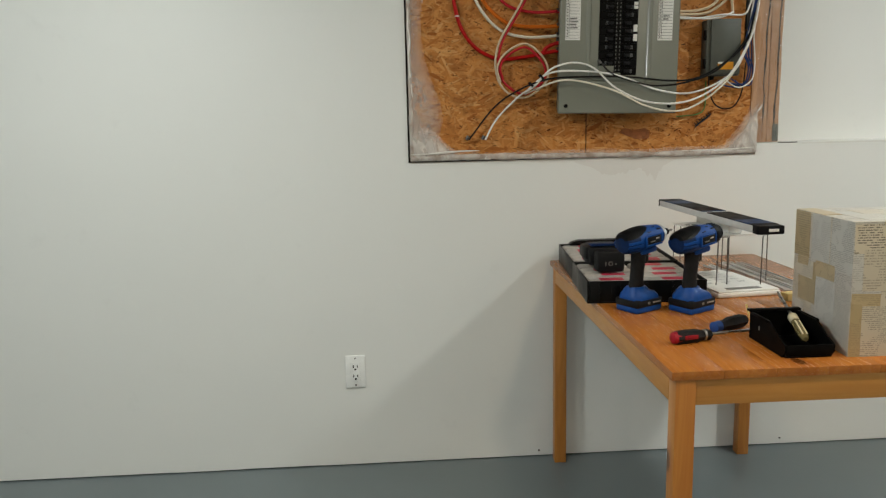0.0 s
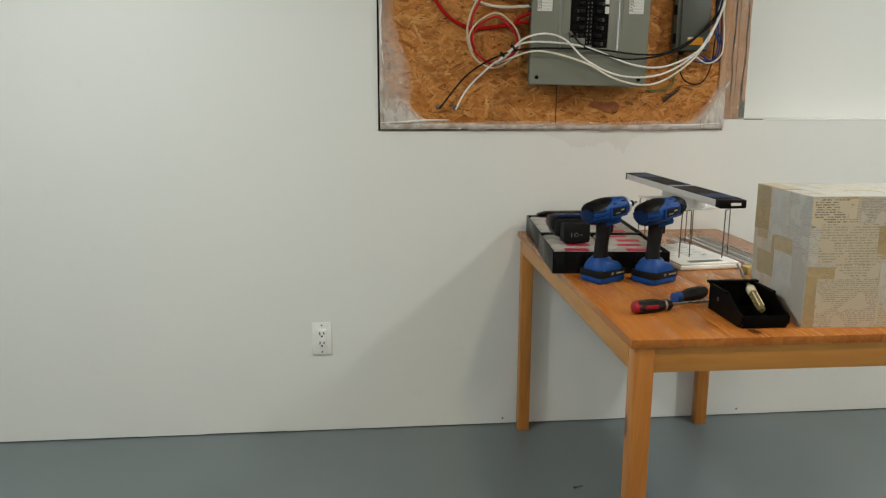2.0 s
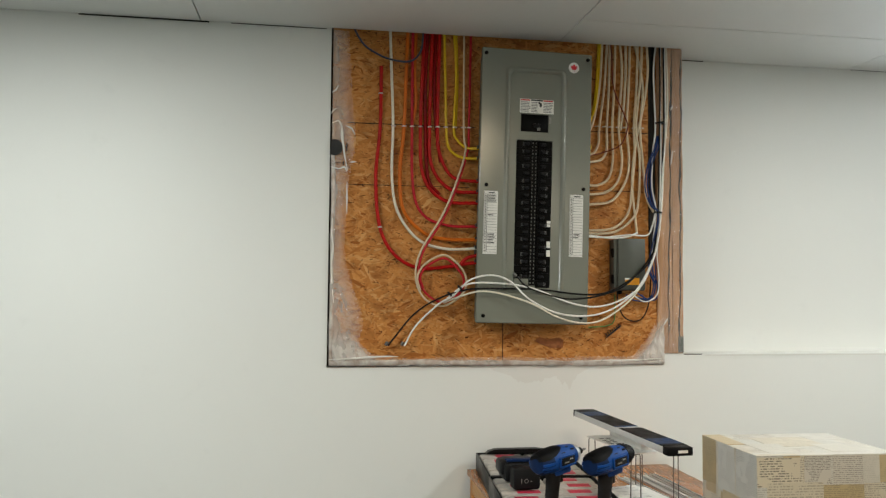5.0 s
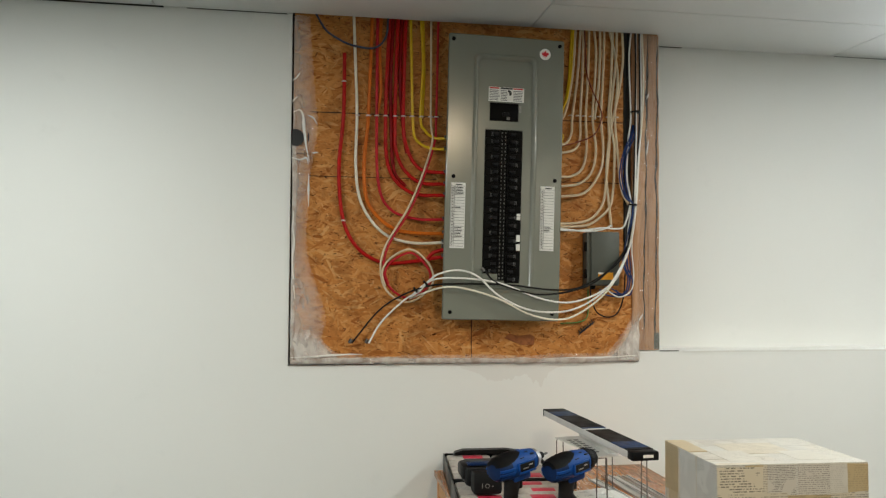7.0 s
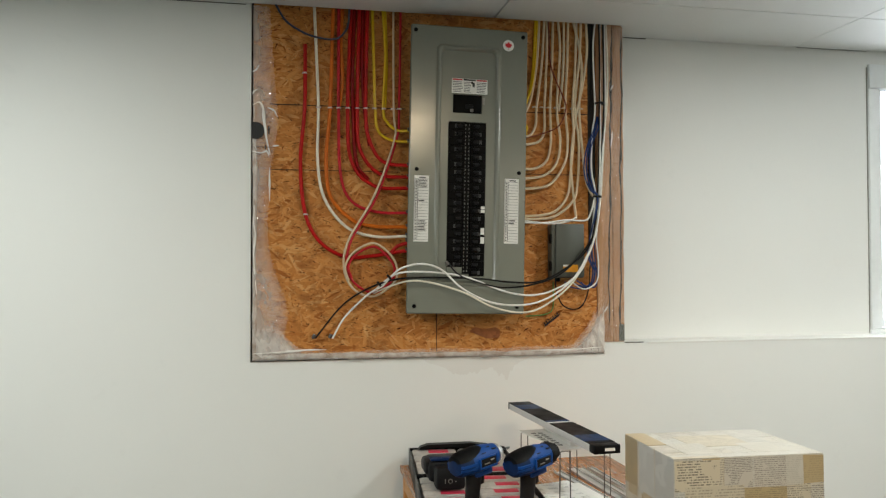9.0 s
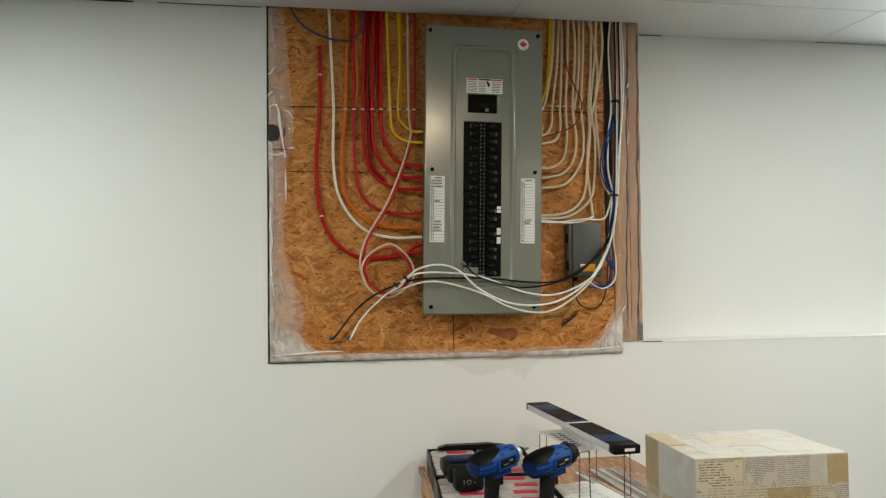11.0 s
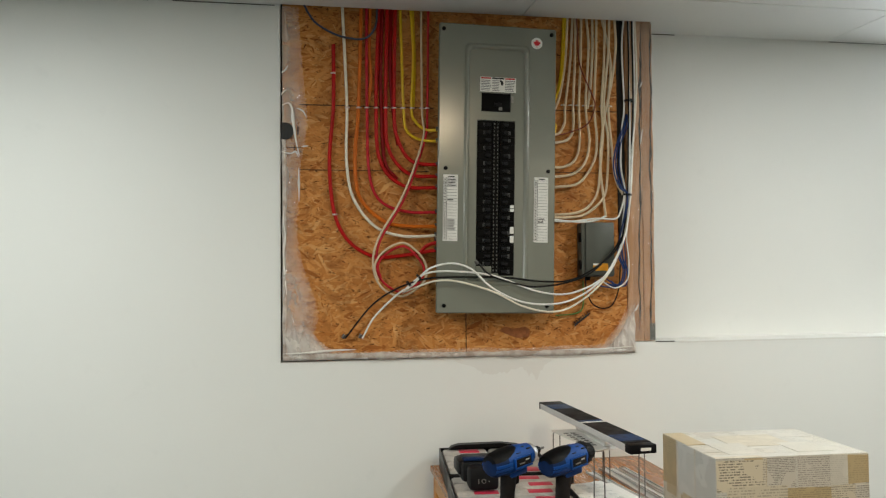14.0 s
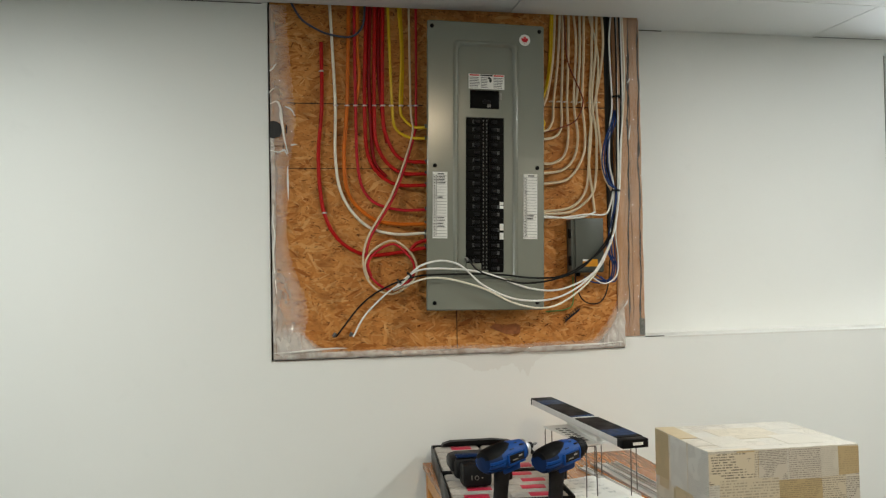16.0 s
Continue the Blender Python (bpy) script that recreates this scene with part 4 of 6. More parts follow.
    half = [(0.0, 1.0), (0.14, 0.70), (0.29, 0.78), (0.22, 0.36), (0.44, 0.60), (0.50, 0.44), (0.80, 0.50), (0.68, 0.24), (0.82, 0.14), (0.42, -0.22), (0.46, -0.40), (0.05, -0.34), (0.04, -0.80)]
    ring = [bm.verts.new((0.127 + 0.0150 * x, F - 0.0013, 0.8705 + 0.0150 * z)) for x, z in half + [(-x, z) for x, z in half[:0:-1]]]
    bm.faces.new(ring)
    bmesh.ops.recalc_face_normals(bm, faces=bm.faces)
    part("leaf", bm, "sticker_red", s)
    # cable clamps on both sides
    bm = bmesh.new()
    lathe(bm, [(-0.012, 0.007), (-0.004, 0.007), (-0.004, 0.0115), (0.0, 0.0115)], "X", seg=12)
    clamp = mesh_of(bm, "cable_clamp", "dull_steel", True)
    for w in (0.590, 0.553, 0.476, 0.439, 0.403, 0.324, 0.279, 0.250, 0.235, 0.204):
        share("cable_clamp", clamp, t, pose(-0.1805, -0.038, w))
    for w in (0.60, 0.58, 0.550, 0.472, 0.438, 0.404, 0.310, 0.298):
        share("cable_clamp", clamp, t, pose(0.1805, -0.038, w, 0, 0, 180))
    return t


electrical_panel()


def junction_box():
    t = thing("junction_box", pose(1.028, OSB_Y - 0.004, 1.400), "small grey hinged equipment box with amber label", "junction box")
    box_part("box_body", (-0.056, -0.045, -0.090, 0.056, 0.0, 0.088), "panel_dark", t, 0.003)
    box_part("lid", (-0.044, -0.054, -0.086, 0.055, -0.0455, 0.090), "panel_dark", t, 0.003)
    for z in (-0.05, 0.04):
        box_part("hinge", (-0.062, -0.046, z - 0.016, -0.0555, -0.030, z + 0.016), "breaker", t, 0.002)
    box_part("amber_label", (-0.020, -0.0548, -0.070, 0.032, -0.0538, -0.046), "amber_label", t, 0, "amber label with pale band")
    box_part("label_band", (-0.020, -0.0554, -0.052, -0.001, -0.0546, -0.046), "paper", t)
    lathe_part("gland", [(-0.102, 0.007), (-0.094, 0.009), (-0.088, 0.009)], "breaker", t, "Z", (-0.03, -0.03, 0), 12)


junction_box()

JACKETS = {"red": "bright red", "dark_red": "dark red", "pink": "faded red", "orange": "orange", "yellow": "yellow", "ivory": "ivory", "cream": "cream-coloured", "white": "white",
           "black": "black", "slate": "dark slate", "blue": "dark blue", "green": "green", "copper": "bare copper"}


def cable(colour, line, r=None):
    bm = bmesh.new()
    r = r or {"ivory": 0.0044, "cream": 0.0031, "white": 0.0031, "black": 0.0030, "slate": 0.0034, "yellow": 0.0047, "pink": 0.0049}.get(colour, 0.0060)
    tube(bm, line, r, 6, 8)
    ob = part("electrical_cable", bm, colour, None, "", True)
    tagged(ob, JACKETS[colour] + " sheathed electrical cable stapled over strand board", "cable", "electrical cables")


def thin(colour, line):
    bm = bmesh.new()
    tube(bm, line, 0.0023 if colour == "blue" else 0.0023, 6, 6)
    ob = part("thin_wire", bm, colour, None, "", True)
    tagged(ob, JACKETS[colour] + " thin wire hanging over strand board", "wire", "thin wires")


cable("red", [(0.164, 3.198, 2.059), (0.163, 3.198, 1.857), (0.150, 3.198, 1.685), (0.164, 3.198, 1.523), (0.211, 3.198, 1.429), (0.292, 3.198, 1.381), (0.383, 3.198, 1.384), (0.451, 3.180, 1.395), (0.496, 3.165, 1.401)])
cable("cream", [(0.192, 3.198, 2.196), (0.200, 3.198, 2.013), (0.206, 3.198, 1.858), (0.204, 3.198, 1.686), (0.225, 3.198, 1.568), (0.293, 3.198, 1.478), (0.383, 3.190, 1.446), (0.497, 3.165, 1.447)], r=0.0047)
cable("orange", [(0.253, 3.198, 2.202), (0.243, 3.198, 1.859), (0.231, 3.198, 1.704), (0.243, 3.198, 1.577), (0.311, 3.198, 1.501), (0.383, 3.190, 1.479), (0.497, 3.165, 1.476)])
cable("pink", [(0.270, 3.198, 2.203), (0.270, 3.198, 1.856), (0.276, 3.198, 1.650), (0.311, 3.198, 1.560), (0.393, 3.190, 1.525), (0.497, 3.165, 1.521)])
cable("red", [(0.310, 3.198, 2.205), (0.299, 3.198, 1.857), (0.312, 3.198, 1.687), (0.384, 3.190, 1.609), (0.498, 3.165, 1.600)])
cable("red", [(0.337, 3.198, 2.206), (0.330, 3.198, 1.858), (0.340, 3.198, 1.724), (0.403, 3.190, 1.647), (0.498, 3.165, 1.636)])
cable("red", [(0.363, 3.198, 2.208), (0.357, 3.198, 1.859), (0.368, 3.198, 1.762), (0.412, 3.190, 1.688), (0.499, 3.165, 1.673)])
cable("dark_red", [(0.351, 3.204, 2.209), (0.346, 3.204, 2.002), (0.354, 3.204, 1.860), (0.370, 3.204, 1.740)])
cable("dark_red", [(0.323, 3.204, 2.208), (0.315, 3.204, 2.001), (0.317, 3.204, 1.859), (0.327, 3.204, 1.688), (0.367, 3.204, 1.630)])
cable("orange", [(0.283, 3.204, 2.206), (0.278, 3.204, 2.054), (0.283, 3.204, 1.944), (0.270, 3.204, 1.858)])
cable("yellow", [(0.378, 3.198, 2.208), (0.384, 3.198, 1.983), (0.388, 3.198, 1.860), (0.397, 3.198, 1.790), (0.440, 3.190, 1.758), (0.499, 3.165, 1.750)])
cable("yellow", [(0.411, 3.198, 2.210), (0.421, 3.198, 2.040), (0.414, 3.198, 1.860), (0.427, 3.198, 1.818), (0.459, 3.190, 1.791), (0.500, 3.165, 1.786)])
cable("yellow", [(0.419, 3.203, 2.212), (0.425, 3.203, 2.023), (0.420, 3.203, 1.861)])
cable("ivory", [(0.447, 3.198, 2.212), (0.448, 3.198, 1.861), (0.449, 3.185, 1.761), (0.382, 3.175, 1.576), (0.300, 3.180, 1.432), (0.287, 3.180, 1.342), (0.317, 3.180, 1.278), (0.380, 3.180, 1.254), (0.444, 3.175, 1.295), (0.456, 3.170, 1.340), (0.435, 3.170, 1.386), (0.380, 3.170, 1.424), (0.317, 3.170, 1.395), (0.290, 3.166, 1.350), (0.300, 3.168, 1.305)], r=0.0034)
cable("pink", [(0.471, 3.198, 2.213), (0.466, 3.198, 1.862), (0.456, 3.187, 1.761), (0.390, 3.178, 1.573), (0.309, 3.182, 1.432), (0.298, 3.182, 1.341), (0.326, 3.182, 1.291), (0.381, 3.182, 1.266), (0.435, 3.178, 1.299), (0.448, 3.175, 1.340), (0.428, 3.175, 1.378), (0.381, 3.175, 1.413), (0.323, 3.175, 1.386), (0.300, 3.170, 1.350), (0.310, 3.172, 1.312)], r=0.0040)
cable("red", [(0.432, 3.180, 1.384), (0.456, 3.178, 1.413), (0.497, 3.165, 1.427)])
cable("slate", [(0.065, 3.188, 2.190), (0.099, 3.188, 2.133), (0.134, 3.188, 2.106), (0.188, 3.188, 2.083), (0.259, 3.188, 2.078), (0.296, 3.188, 2.115), (0.304, 3.188, 2.179)])
cable("yellow", [(0.931, 3.198, 2.194), (0.921, 3.198, 2.021), (0.902, 3.180, 1.930), (0.883, 3.165, 1.879)], r=0.0036)
cable("yellow", [(0.937, 3.198, 2.194), (0.929, 3.198, 2.040), (0.908, 3.180, 1.940), (0.883, 3.165, 1.894)], r=0.0036)
cable("ivory", [(0.945, 3.198, 2.194), (0.935, 3.198, 2.040), (0.908, 3.180, 1.911), (0.879, 3.165, 1.851)])
cable("ivory", [(0.963, 3.198, 2.195), (0.951, 3.198, 2.022), (0.933, 3.198, 1.883), (0.930, 3.198, 1.826), (0.906, 3.180, 1.788), (0.878, 3.165, 1.779)])
cable("ivory", [(0.973, 3.198, 2.195), (0.968, 3.198, 2.022), (0.961, 3.198, 1.888), (0.960, 3.198, 1.807), (0.935, 3.185, 1.767), (0.878, 3.165, 1.751)])
cable("ivory", [(0.993, 3.198, 2.196), (0.988, 3.198, 2.023), (0.981, 3.198, 1.884), (0.983, 3.198, 1.773), (0.968, 3.198, 1.706), (0.924, 3.185, 1.677), (0.877, 3.165, 1.672)])
cable("ivory", [(1.009, 3.198, 2.197), (1.017, 3.198, 2.082), (1.005, 3.198, 1.885), (1.017, 3.198, 1.774), (1.002, 3.198, 1.697), (0.953, 3.185, 1.653), (0.876, 3.165, 1.639)])
cable("ivory", [(1.047, 3.198, 2.199), (1.043, 3.198, 2.044), (1.035, 3.198, 1.886), (1.043, 3.198, 1.775), (1.032, 3.198, 1.698), (0.973, 3.185, 1.623), (0.876, 3.165, 1.605)])
cable("ivory", [(1.031, 3.198, 2.198), (1.031, 3.198, 2.082), (1.024, 3.198, 1.966), (1.012, 3.198, 1.876)])
cable("ivory", [(1.061, 3.198, 2.200), (1.088, 3.198, 2.085), (1.095, 3.198, 2.007), (1.085, 3.198, 1.887), (1.095, 3.198, 1.756), (1.108, 3.198, 1.641), (1.126, 3.180, 1.586)])
cable("ivory", [(1.077, 3.198, 2.200), (1.071, 3.198, 2.026), (1.061, 3.198, 1.887), (1.065, 3.198, 1.794), (1.054, 3.198, 1.679), (1.043, 3.198, 1.593), (1.006, 3.198, 1.541), (0.952, 3.185, 1.521), (0.875, 3.165, 1.515)])
cable("ivory", [(1.093, 3.198, 2.201), (1.087, 3.198, 2.065), (1.069, 3.198, 1.887), (1.083, 3.198, 1.775), (1.077, 3.198, 1.622), (1.056, 3.198, 1.564), (0.996, 3.198, 1.518), (0.930, 3.180, 1.507), (0.873, 3.160, 1.506)])
cable("ivory", [(1.110, 3.198, 2.202), (1.114, 3.198, 2.086), (1.098, 3.198, 1.969), (1.070, 3.198, 1.843), (1.054, 3.198, 1.698), (1.066, 3.198, 1.564), (1.072, 3.198, 1.510)])
cable("white", [(0.873, 3.160, 1.494), (0.943, 3.160, 1.493), (1.018, 3.150, 1.502), (1.093, 3.165, 1.503), (1.115, 3.170, 1.533), (1.126, 3.165, 1.581)])
cable("white", [(0.875, 3.165, 1.500), (0.962, 3.158, 1.491), (1.019, 3.155, 1.496), (1.061, 3.170, 1.512)])
cable("white", [(1.146, 3.198, 2.204), (1.136, 3.198, 2.086), (1.142, 3.198, 1.889), (1.132, 3.198, 1.805), (1.128, 3.198, 1.680), (1.130, 3.170, 1.591), (1.118, 3.165, 1.486), (1.105, 3.160, 1.410)])
cable("white", [(1.161, 3.198, 2.204), (1.160, 3.198, 2.029), (1.158, 3.190, 1.814), (1.142, 3.165, 1.586), (1.126, 3.150, 1.485), (1.099, 3.135, 1.409), (1.041, 3.115, 1.317), (0.921, 3.105, 1.260), (0.807, 3.100, 1.265), (0.659, 3.100, 1.317), (0.532, 3.100, 1.332), (0.443, 3.100, 1.326), (0.402, 3.130, 1.287), (0.361, 3.165, 1.260), (0.290, 3.190, 1.188), (0.251, 3.190, 1.121)])
cable("white", [(1.177, 3.198, 2.205), (1.180, 3.198, 1.890), (1.165, 3.185, 1.756), (1.144, 3.160, 1.586), (1.124, 3.140, 1.484), (1.093, 3.125, 1.405), (1.017, 3.105, 1.299), (0.897, 3.090, 1.233), (0.766, 3.090, 1.230), (0.657, 3.090, 1.276), (0.585, 3.090, 1.339), (0.522, 3.090, 1.357), (0.459, 3.090, 1.344), (0.423, 3.110, 1.314), (0.391, 3.140, 1.284), (0.382, 3.160, 1.269)])
cable("cream", [(1.183, 3.198, 2.205), (1.188, 3.198, 1.972), (1.169, 3.190, 1.756), (1.148, 3.165, 1.586), (1.122, 3.145, 1.475), (1.091, 3.130, 1.390), (1.021, 3.115, 1.289), (0.919, 3.100, 1.218), (0.842, 3.095, 1.201), (0.748, 3.090, 1.221), (0.655, 3.085, 1.267), (0.550, 3.100, 1.299), (0.478, 3.100, 1.303), (0.420, 3.130, 1.284), (0.379, 3.170, 1.265)])
cable("black", [(1.154, 3.189, 2.204), (1.156, 3.189, 2.029), (1.152, 3.189, 1.777), (1.140, 3.175, 1.587), (1.122, 3.155, 1.485), (1.091, 3.140, 1.409), (1.024, 3.120, 1.354), (0.922, 3.105, 1.303), (0.827, 3.105, 1.297), (0.697, 3.105, 1.311), (0.552, 3.108, 1.314), (0.444, 3.108, 1.309), (0.359, 3.150, 1.279), (0.281, 3.185, 1.225), (0.197, 3.190, 1.122)])
cable("black", [(1.169, 3.189, 2.205), (1.170, 3.189, 1.890), (1.155, 3.185, 1.679), (1.139, 3.170, 1.562), (1.112, 3.150, 1.447), (1.002, 3.115, 1.335), (0.901, 3.100, 1.294), (0.788, 3.098, 1.281), (0.696, 3.100, 1.302), (0.641, 3.100, 1.324), (0.611, 3.110, 1.360)])
cable("black", [(1.135, 3.205, 2.205), (1.128, 3.205, 1.890), (1.123, 3.205, 1.642), (1.123, 3.205, 1.392)])
thin("black", [(0.987, 3.170, 1.313), (0.994, 3.180, 1.269), (1.015, 3.185, 1.222), (1.052, 3.190, 1.204), (1.088, 3.190, 1.215), (1.109, 3.185, 1.268), (1.112, 3.175, 1.353)])
thin("green", [(0.989, 3.198, 1.297), (0.988, 3.198, 1.212), (0.962, 3.198, 1.188), (0.893, 3.200, 1.182)])
thin("blue", [(1.153, 3.204, 1.862), (1.149, 3.198, 1.842), (1.139, 3.185, 1.815), (1.112, 3.180, 1.754), (1.101, 3.175, 1.677), (1.115, 3.168, 1.609), (1.134, 3.160, 1.580), (1.122, 3.160, 1.485), (1.105, 3.165, 1.391), (1.126, 3.170, 1.334), (1.115, 3.175, 1.285), (1.064, 3.175, 1.287), (1.041, 3.178, 1.305)])
thin("blue", [(1.155, 3.204, 1.862), (1.153, 3.198, 1.842), (1.147, 3.185, 1.815), (1.120, 3.180, 1.754), (1.113, 3.175, 1.677), (1.123, 3.168, 1.609), (1.134, 3.160, 1.580), (1.130, 3.160, 1.485), (1.113, 3.165, 1.391), (1.134, 3.170, 1.334), (1.131, 3.175, 1.281), (1.095, 3.175, 1.283), (1.065, 3.178, 1.301)])
thin("blue", [(1.151, 3.204, 1.862), (1.146, 3.198, 1.842), (1.133, 3.185, 1.815), (1.106, 3.180, 1.754), (1.092, 3.175, 1.676), (1.109, 3.168, 1.609), (1.134, 3.160, 1.580), (1.116, 3.160, 1.485), (1.099, 3.165, 1.391), (1.120, 3.170, 1.334), (1.103, 3.175, 1.277), (1.040, 3.175, 1.280), (1.023, 3.178, 1.297)])
thin("blue", [(1.128, 3.172, 1.500), (1.127, 3.174, 1.430), (1.131, 3.176, 1.360), (1.126, 3.178, 1.300), (1.100, 3.180, 1.282), (1.080, 3.180, 1.296)])
thin("blue", [(1.122, 3.174, 1.500), (1.119, 3.176, 1.420), (1.124, 3.178, 1.350), (1.118, 3.180, 1.296), (1.090, 3.182, 1.278), (1.060, 3.182, 1.290)])
thin("white", [(1.132, 3.160, 1.485), (1.131, 3.165, 1.429), (1.140, 3.170, 1.353), (1.132, 3.170, 1.296), (1.091, 3.170, 1.272), (1.052, 3.170, 1.291), (1.042, 3.170, 1.307)])
thin("copper", [(0.975, 3.198, 2.196), (0.972, 3.180, 2.132), (0.980, 3.180, 2.018), (1.024, 3.180, 1.914), (1.030, 3.180, 1.876), (1.003, 3.180, 1.819), (0.934, 3.180, 1.789), (0.880, 3.170, 1.776)])


def staple(x, z, y=3.192, material="staple", wide=0.0062):
    """Saddle over one cable with a bright nail at each foot."""
    t = thing("cable_staple", pose(x, y, z), "small pale insulated cable staple on strand board", "staple", "cable staples")
    bm = bmesh.new()
    rows = []
    for zz in (-0.0024, 0.0024):
        for grow in (0.0, 0.0012):
            rows.append([bm.verts.new(((wide - grow) * math.cos(a), 0.002 - (0.0055 - grow) * math.sin(a), zz)) for a in [math.pi * k / 8 for k in range(9)]])
    for a, b in ((0, 1), (0, 2), (2, 3), (1, 3)):
        for k in range(8):
            bm.faces.new((rows[a][k], rows[a][k + 1], rows[b][k + 1], rows[b][k]))
    bmesh.ops.recalc_face_normals(bm, faces=bm.faces)
    part("saddle", bm, material, t, "", True)
    for side in (-1, 1):
        lathe_part("nail", [(-0.0015, 0.0014), (0.009, 0.0014)], "steel", t, "Y", (side * (wide + 0.0006), 0.001, 0), 6)


for k, x in enumerate((0.207, 0.243, 0.270, 0.299, 0.330, 0.357, 0.385, 0.416, 0.446, 0.465)):
    staple(x, 1.857 + 0.0005 * k)
staple(0.163, 1.966)
staple(0.166, 1.515)
for x in (0.925, 0.951, 0.975, 1.001, 1.028, 1.060, 1.090):
    staple(x, 1.885, 3.193, "ivory", 0.0056)


def cable_tie(x, y, z, tilt, r=0.012):
    bm = bmesh.new()
    lathe(bm, [(-0.003, r), (0.003, r)], "Z", seg=14, cap=False)
    lathe(bm, [(-0.003, r - 0.001), (0.003, r - 0.001)], "Z", seg=14, cap=False)
    box(bm, -0.004, -r - 0.006, -0.0035, 0.004, -r + 0.001, 0.0035, 0.001, 1)
    ob = part("cable_tie", bm, "black")
    ob.matrix_world = pose(x, y, z, 0, tilt, 0)
    tagged(ob, "black nylon cable tie round a cable bundle", "cable tie", "cable ties")


cable_tie(1.155, 3.192, 1.905, 0, 0.016)
cable_tie(1.135, 3.165, 1.583, 5, 0.015)
cable_tie(0.424, 3.115, 1.313, 55, 0.013)
cable_tie(0.395, 3.140, 1.292, 55, 0.012)


def cable_end(x, z, tilt, y=3.190):
    bm = bmesh.new()
    lathe(bm, [(-0.008, 0.0045), (-0.002, 0.0062), (0.006, 0.0062)], "Z", seg=10)
    ob = part("cable_connector", bm, "dull_steel", None, "", True)
    ob.matrix_world = pose(x, y, z, 0, tilt, 0)
    tagged(ob, "dark metal connector on a cable end", "connector", "cable connectors")


cable_end(0.193, 1.129, 35)
cable_end(0.245, 1.129, 30)
cable_end(0.607, 1.359, 145, 3.110)


def cable_tag():
    bm = bmesh.new()
    tube(bm, [(0, 0, 0.020), (0.003, -0.002, 0.008), (-0.002, -0.003, -0.004), (0.003, 0, -0.018)], 0.0055, 4, 8)
    ob = part("cable_tag", bm, "yellow", None, "", True)
    ob.matrix_world = pose(0.890, 3.182, 1.800)
    tagged(ob, "crumpled yellow tape tag on a cable", "tag")


cable_tag()


# ---------------------------------------------------------------- wall outlet
def outlet():
    t = thing("wall_outlet", pose(-0.206, WALL_Y, 0.3435), "white double wall outlet with screwed plate", "outlet")
    box_part("plate", (-0.034, -0.006, -0.0575, 0.034, 0.0, 0.0575), "outlet", t, 0.003)
    box_part("receptacle", (-0.0165, -0.0085, -0.034, 0.0165, -0.004, 0.034), "outlet", t, 0.0015)
    for z in (0.0175, -0.0165):
        for x, h in ((-0.0068, 0.0052), (0.0068, 0.0044)):
            box_part("slot", (x - 0.0017, -0.0089, z + 0.002 - h, x + 0.0017, -0.0083, z + 0.002 + h), "ink", t)
        lathe_part("earth_hole", [(-0.0089, 0.0036), (-0.0083, 0.0036)], "ink", t, "Y", (0, 0, z - 0.0085), 10)
    for z in (0.0475, -0.0475):
        lathe_part("screw", [(-0.0072, 0.0028), (-0.0058, 0.0032)], "dull_steel", t, "Y", (0, 0, z), 10)


outlet()


# ---------------------------------------------------------------- table
def table():
    t = thing("table", pose(0.453, 1.979, 0.0, 0, 0, -0.6), "honey-coloured pine dining table pushed against the wall", "table")
    W, D, FALL = 0.702, 1.203, -0.0137
    n = 7

    def sloped(name, dims, material, bevel):
        bm = bmesh.new()
        box(bm, *dims, bevel)
        for v in bm.verts:
            if v.co.z > 0.3:
                v.co.z += FALL * v.co.y
        part(name, bm, material, t, "", True)

    for k in range(n):
        a, b = W * k / n, W * (k + 1) / n
        sloped("board", (a + 0.0001, 0, TOP - 0.017, b - 0.0001, D, TOP), "pine_y", 0.0006)
    leg = 0.040
    for x in (0.009, W - leg - 0.004):
        for y in (0.004, D - leg - 0.004):
            sloped("leg", (x, y, 0.0, x + leg, y + leg, TOP - 0.0175), "pine_z", 0.003)
    z0, z1 = TOP - 0.0705, TOP - 0.0175
    sloped("apron", (0.009 + leg, 0.010, z0, W - leg - 0.004, 0.030, z1), "pine_x", 0.0015)
    sloped("apron", (0.009 + leg, D - 0.030, z0, W - leg - 0.004, D - 0.010, z1), "pine_x", 0.0015)
    sloped("apron", (0.009, 0.004 + leg, z0, 0.030, D - leg - 0.004, z1), "pine_rail", 0.0015)
    sloped("apron", (W - 0.030, 0.004 + leg, z0, W - 0.010, D - leg - 0.004, z1), "pine_rail", 0.0015)


table()


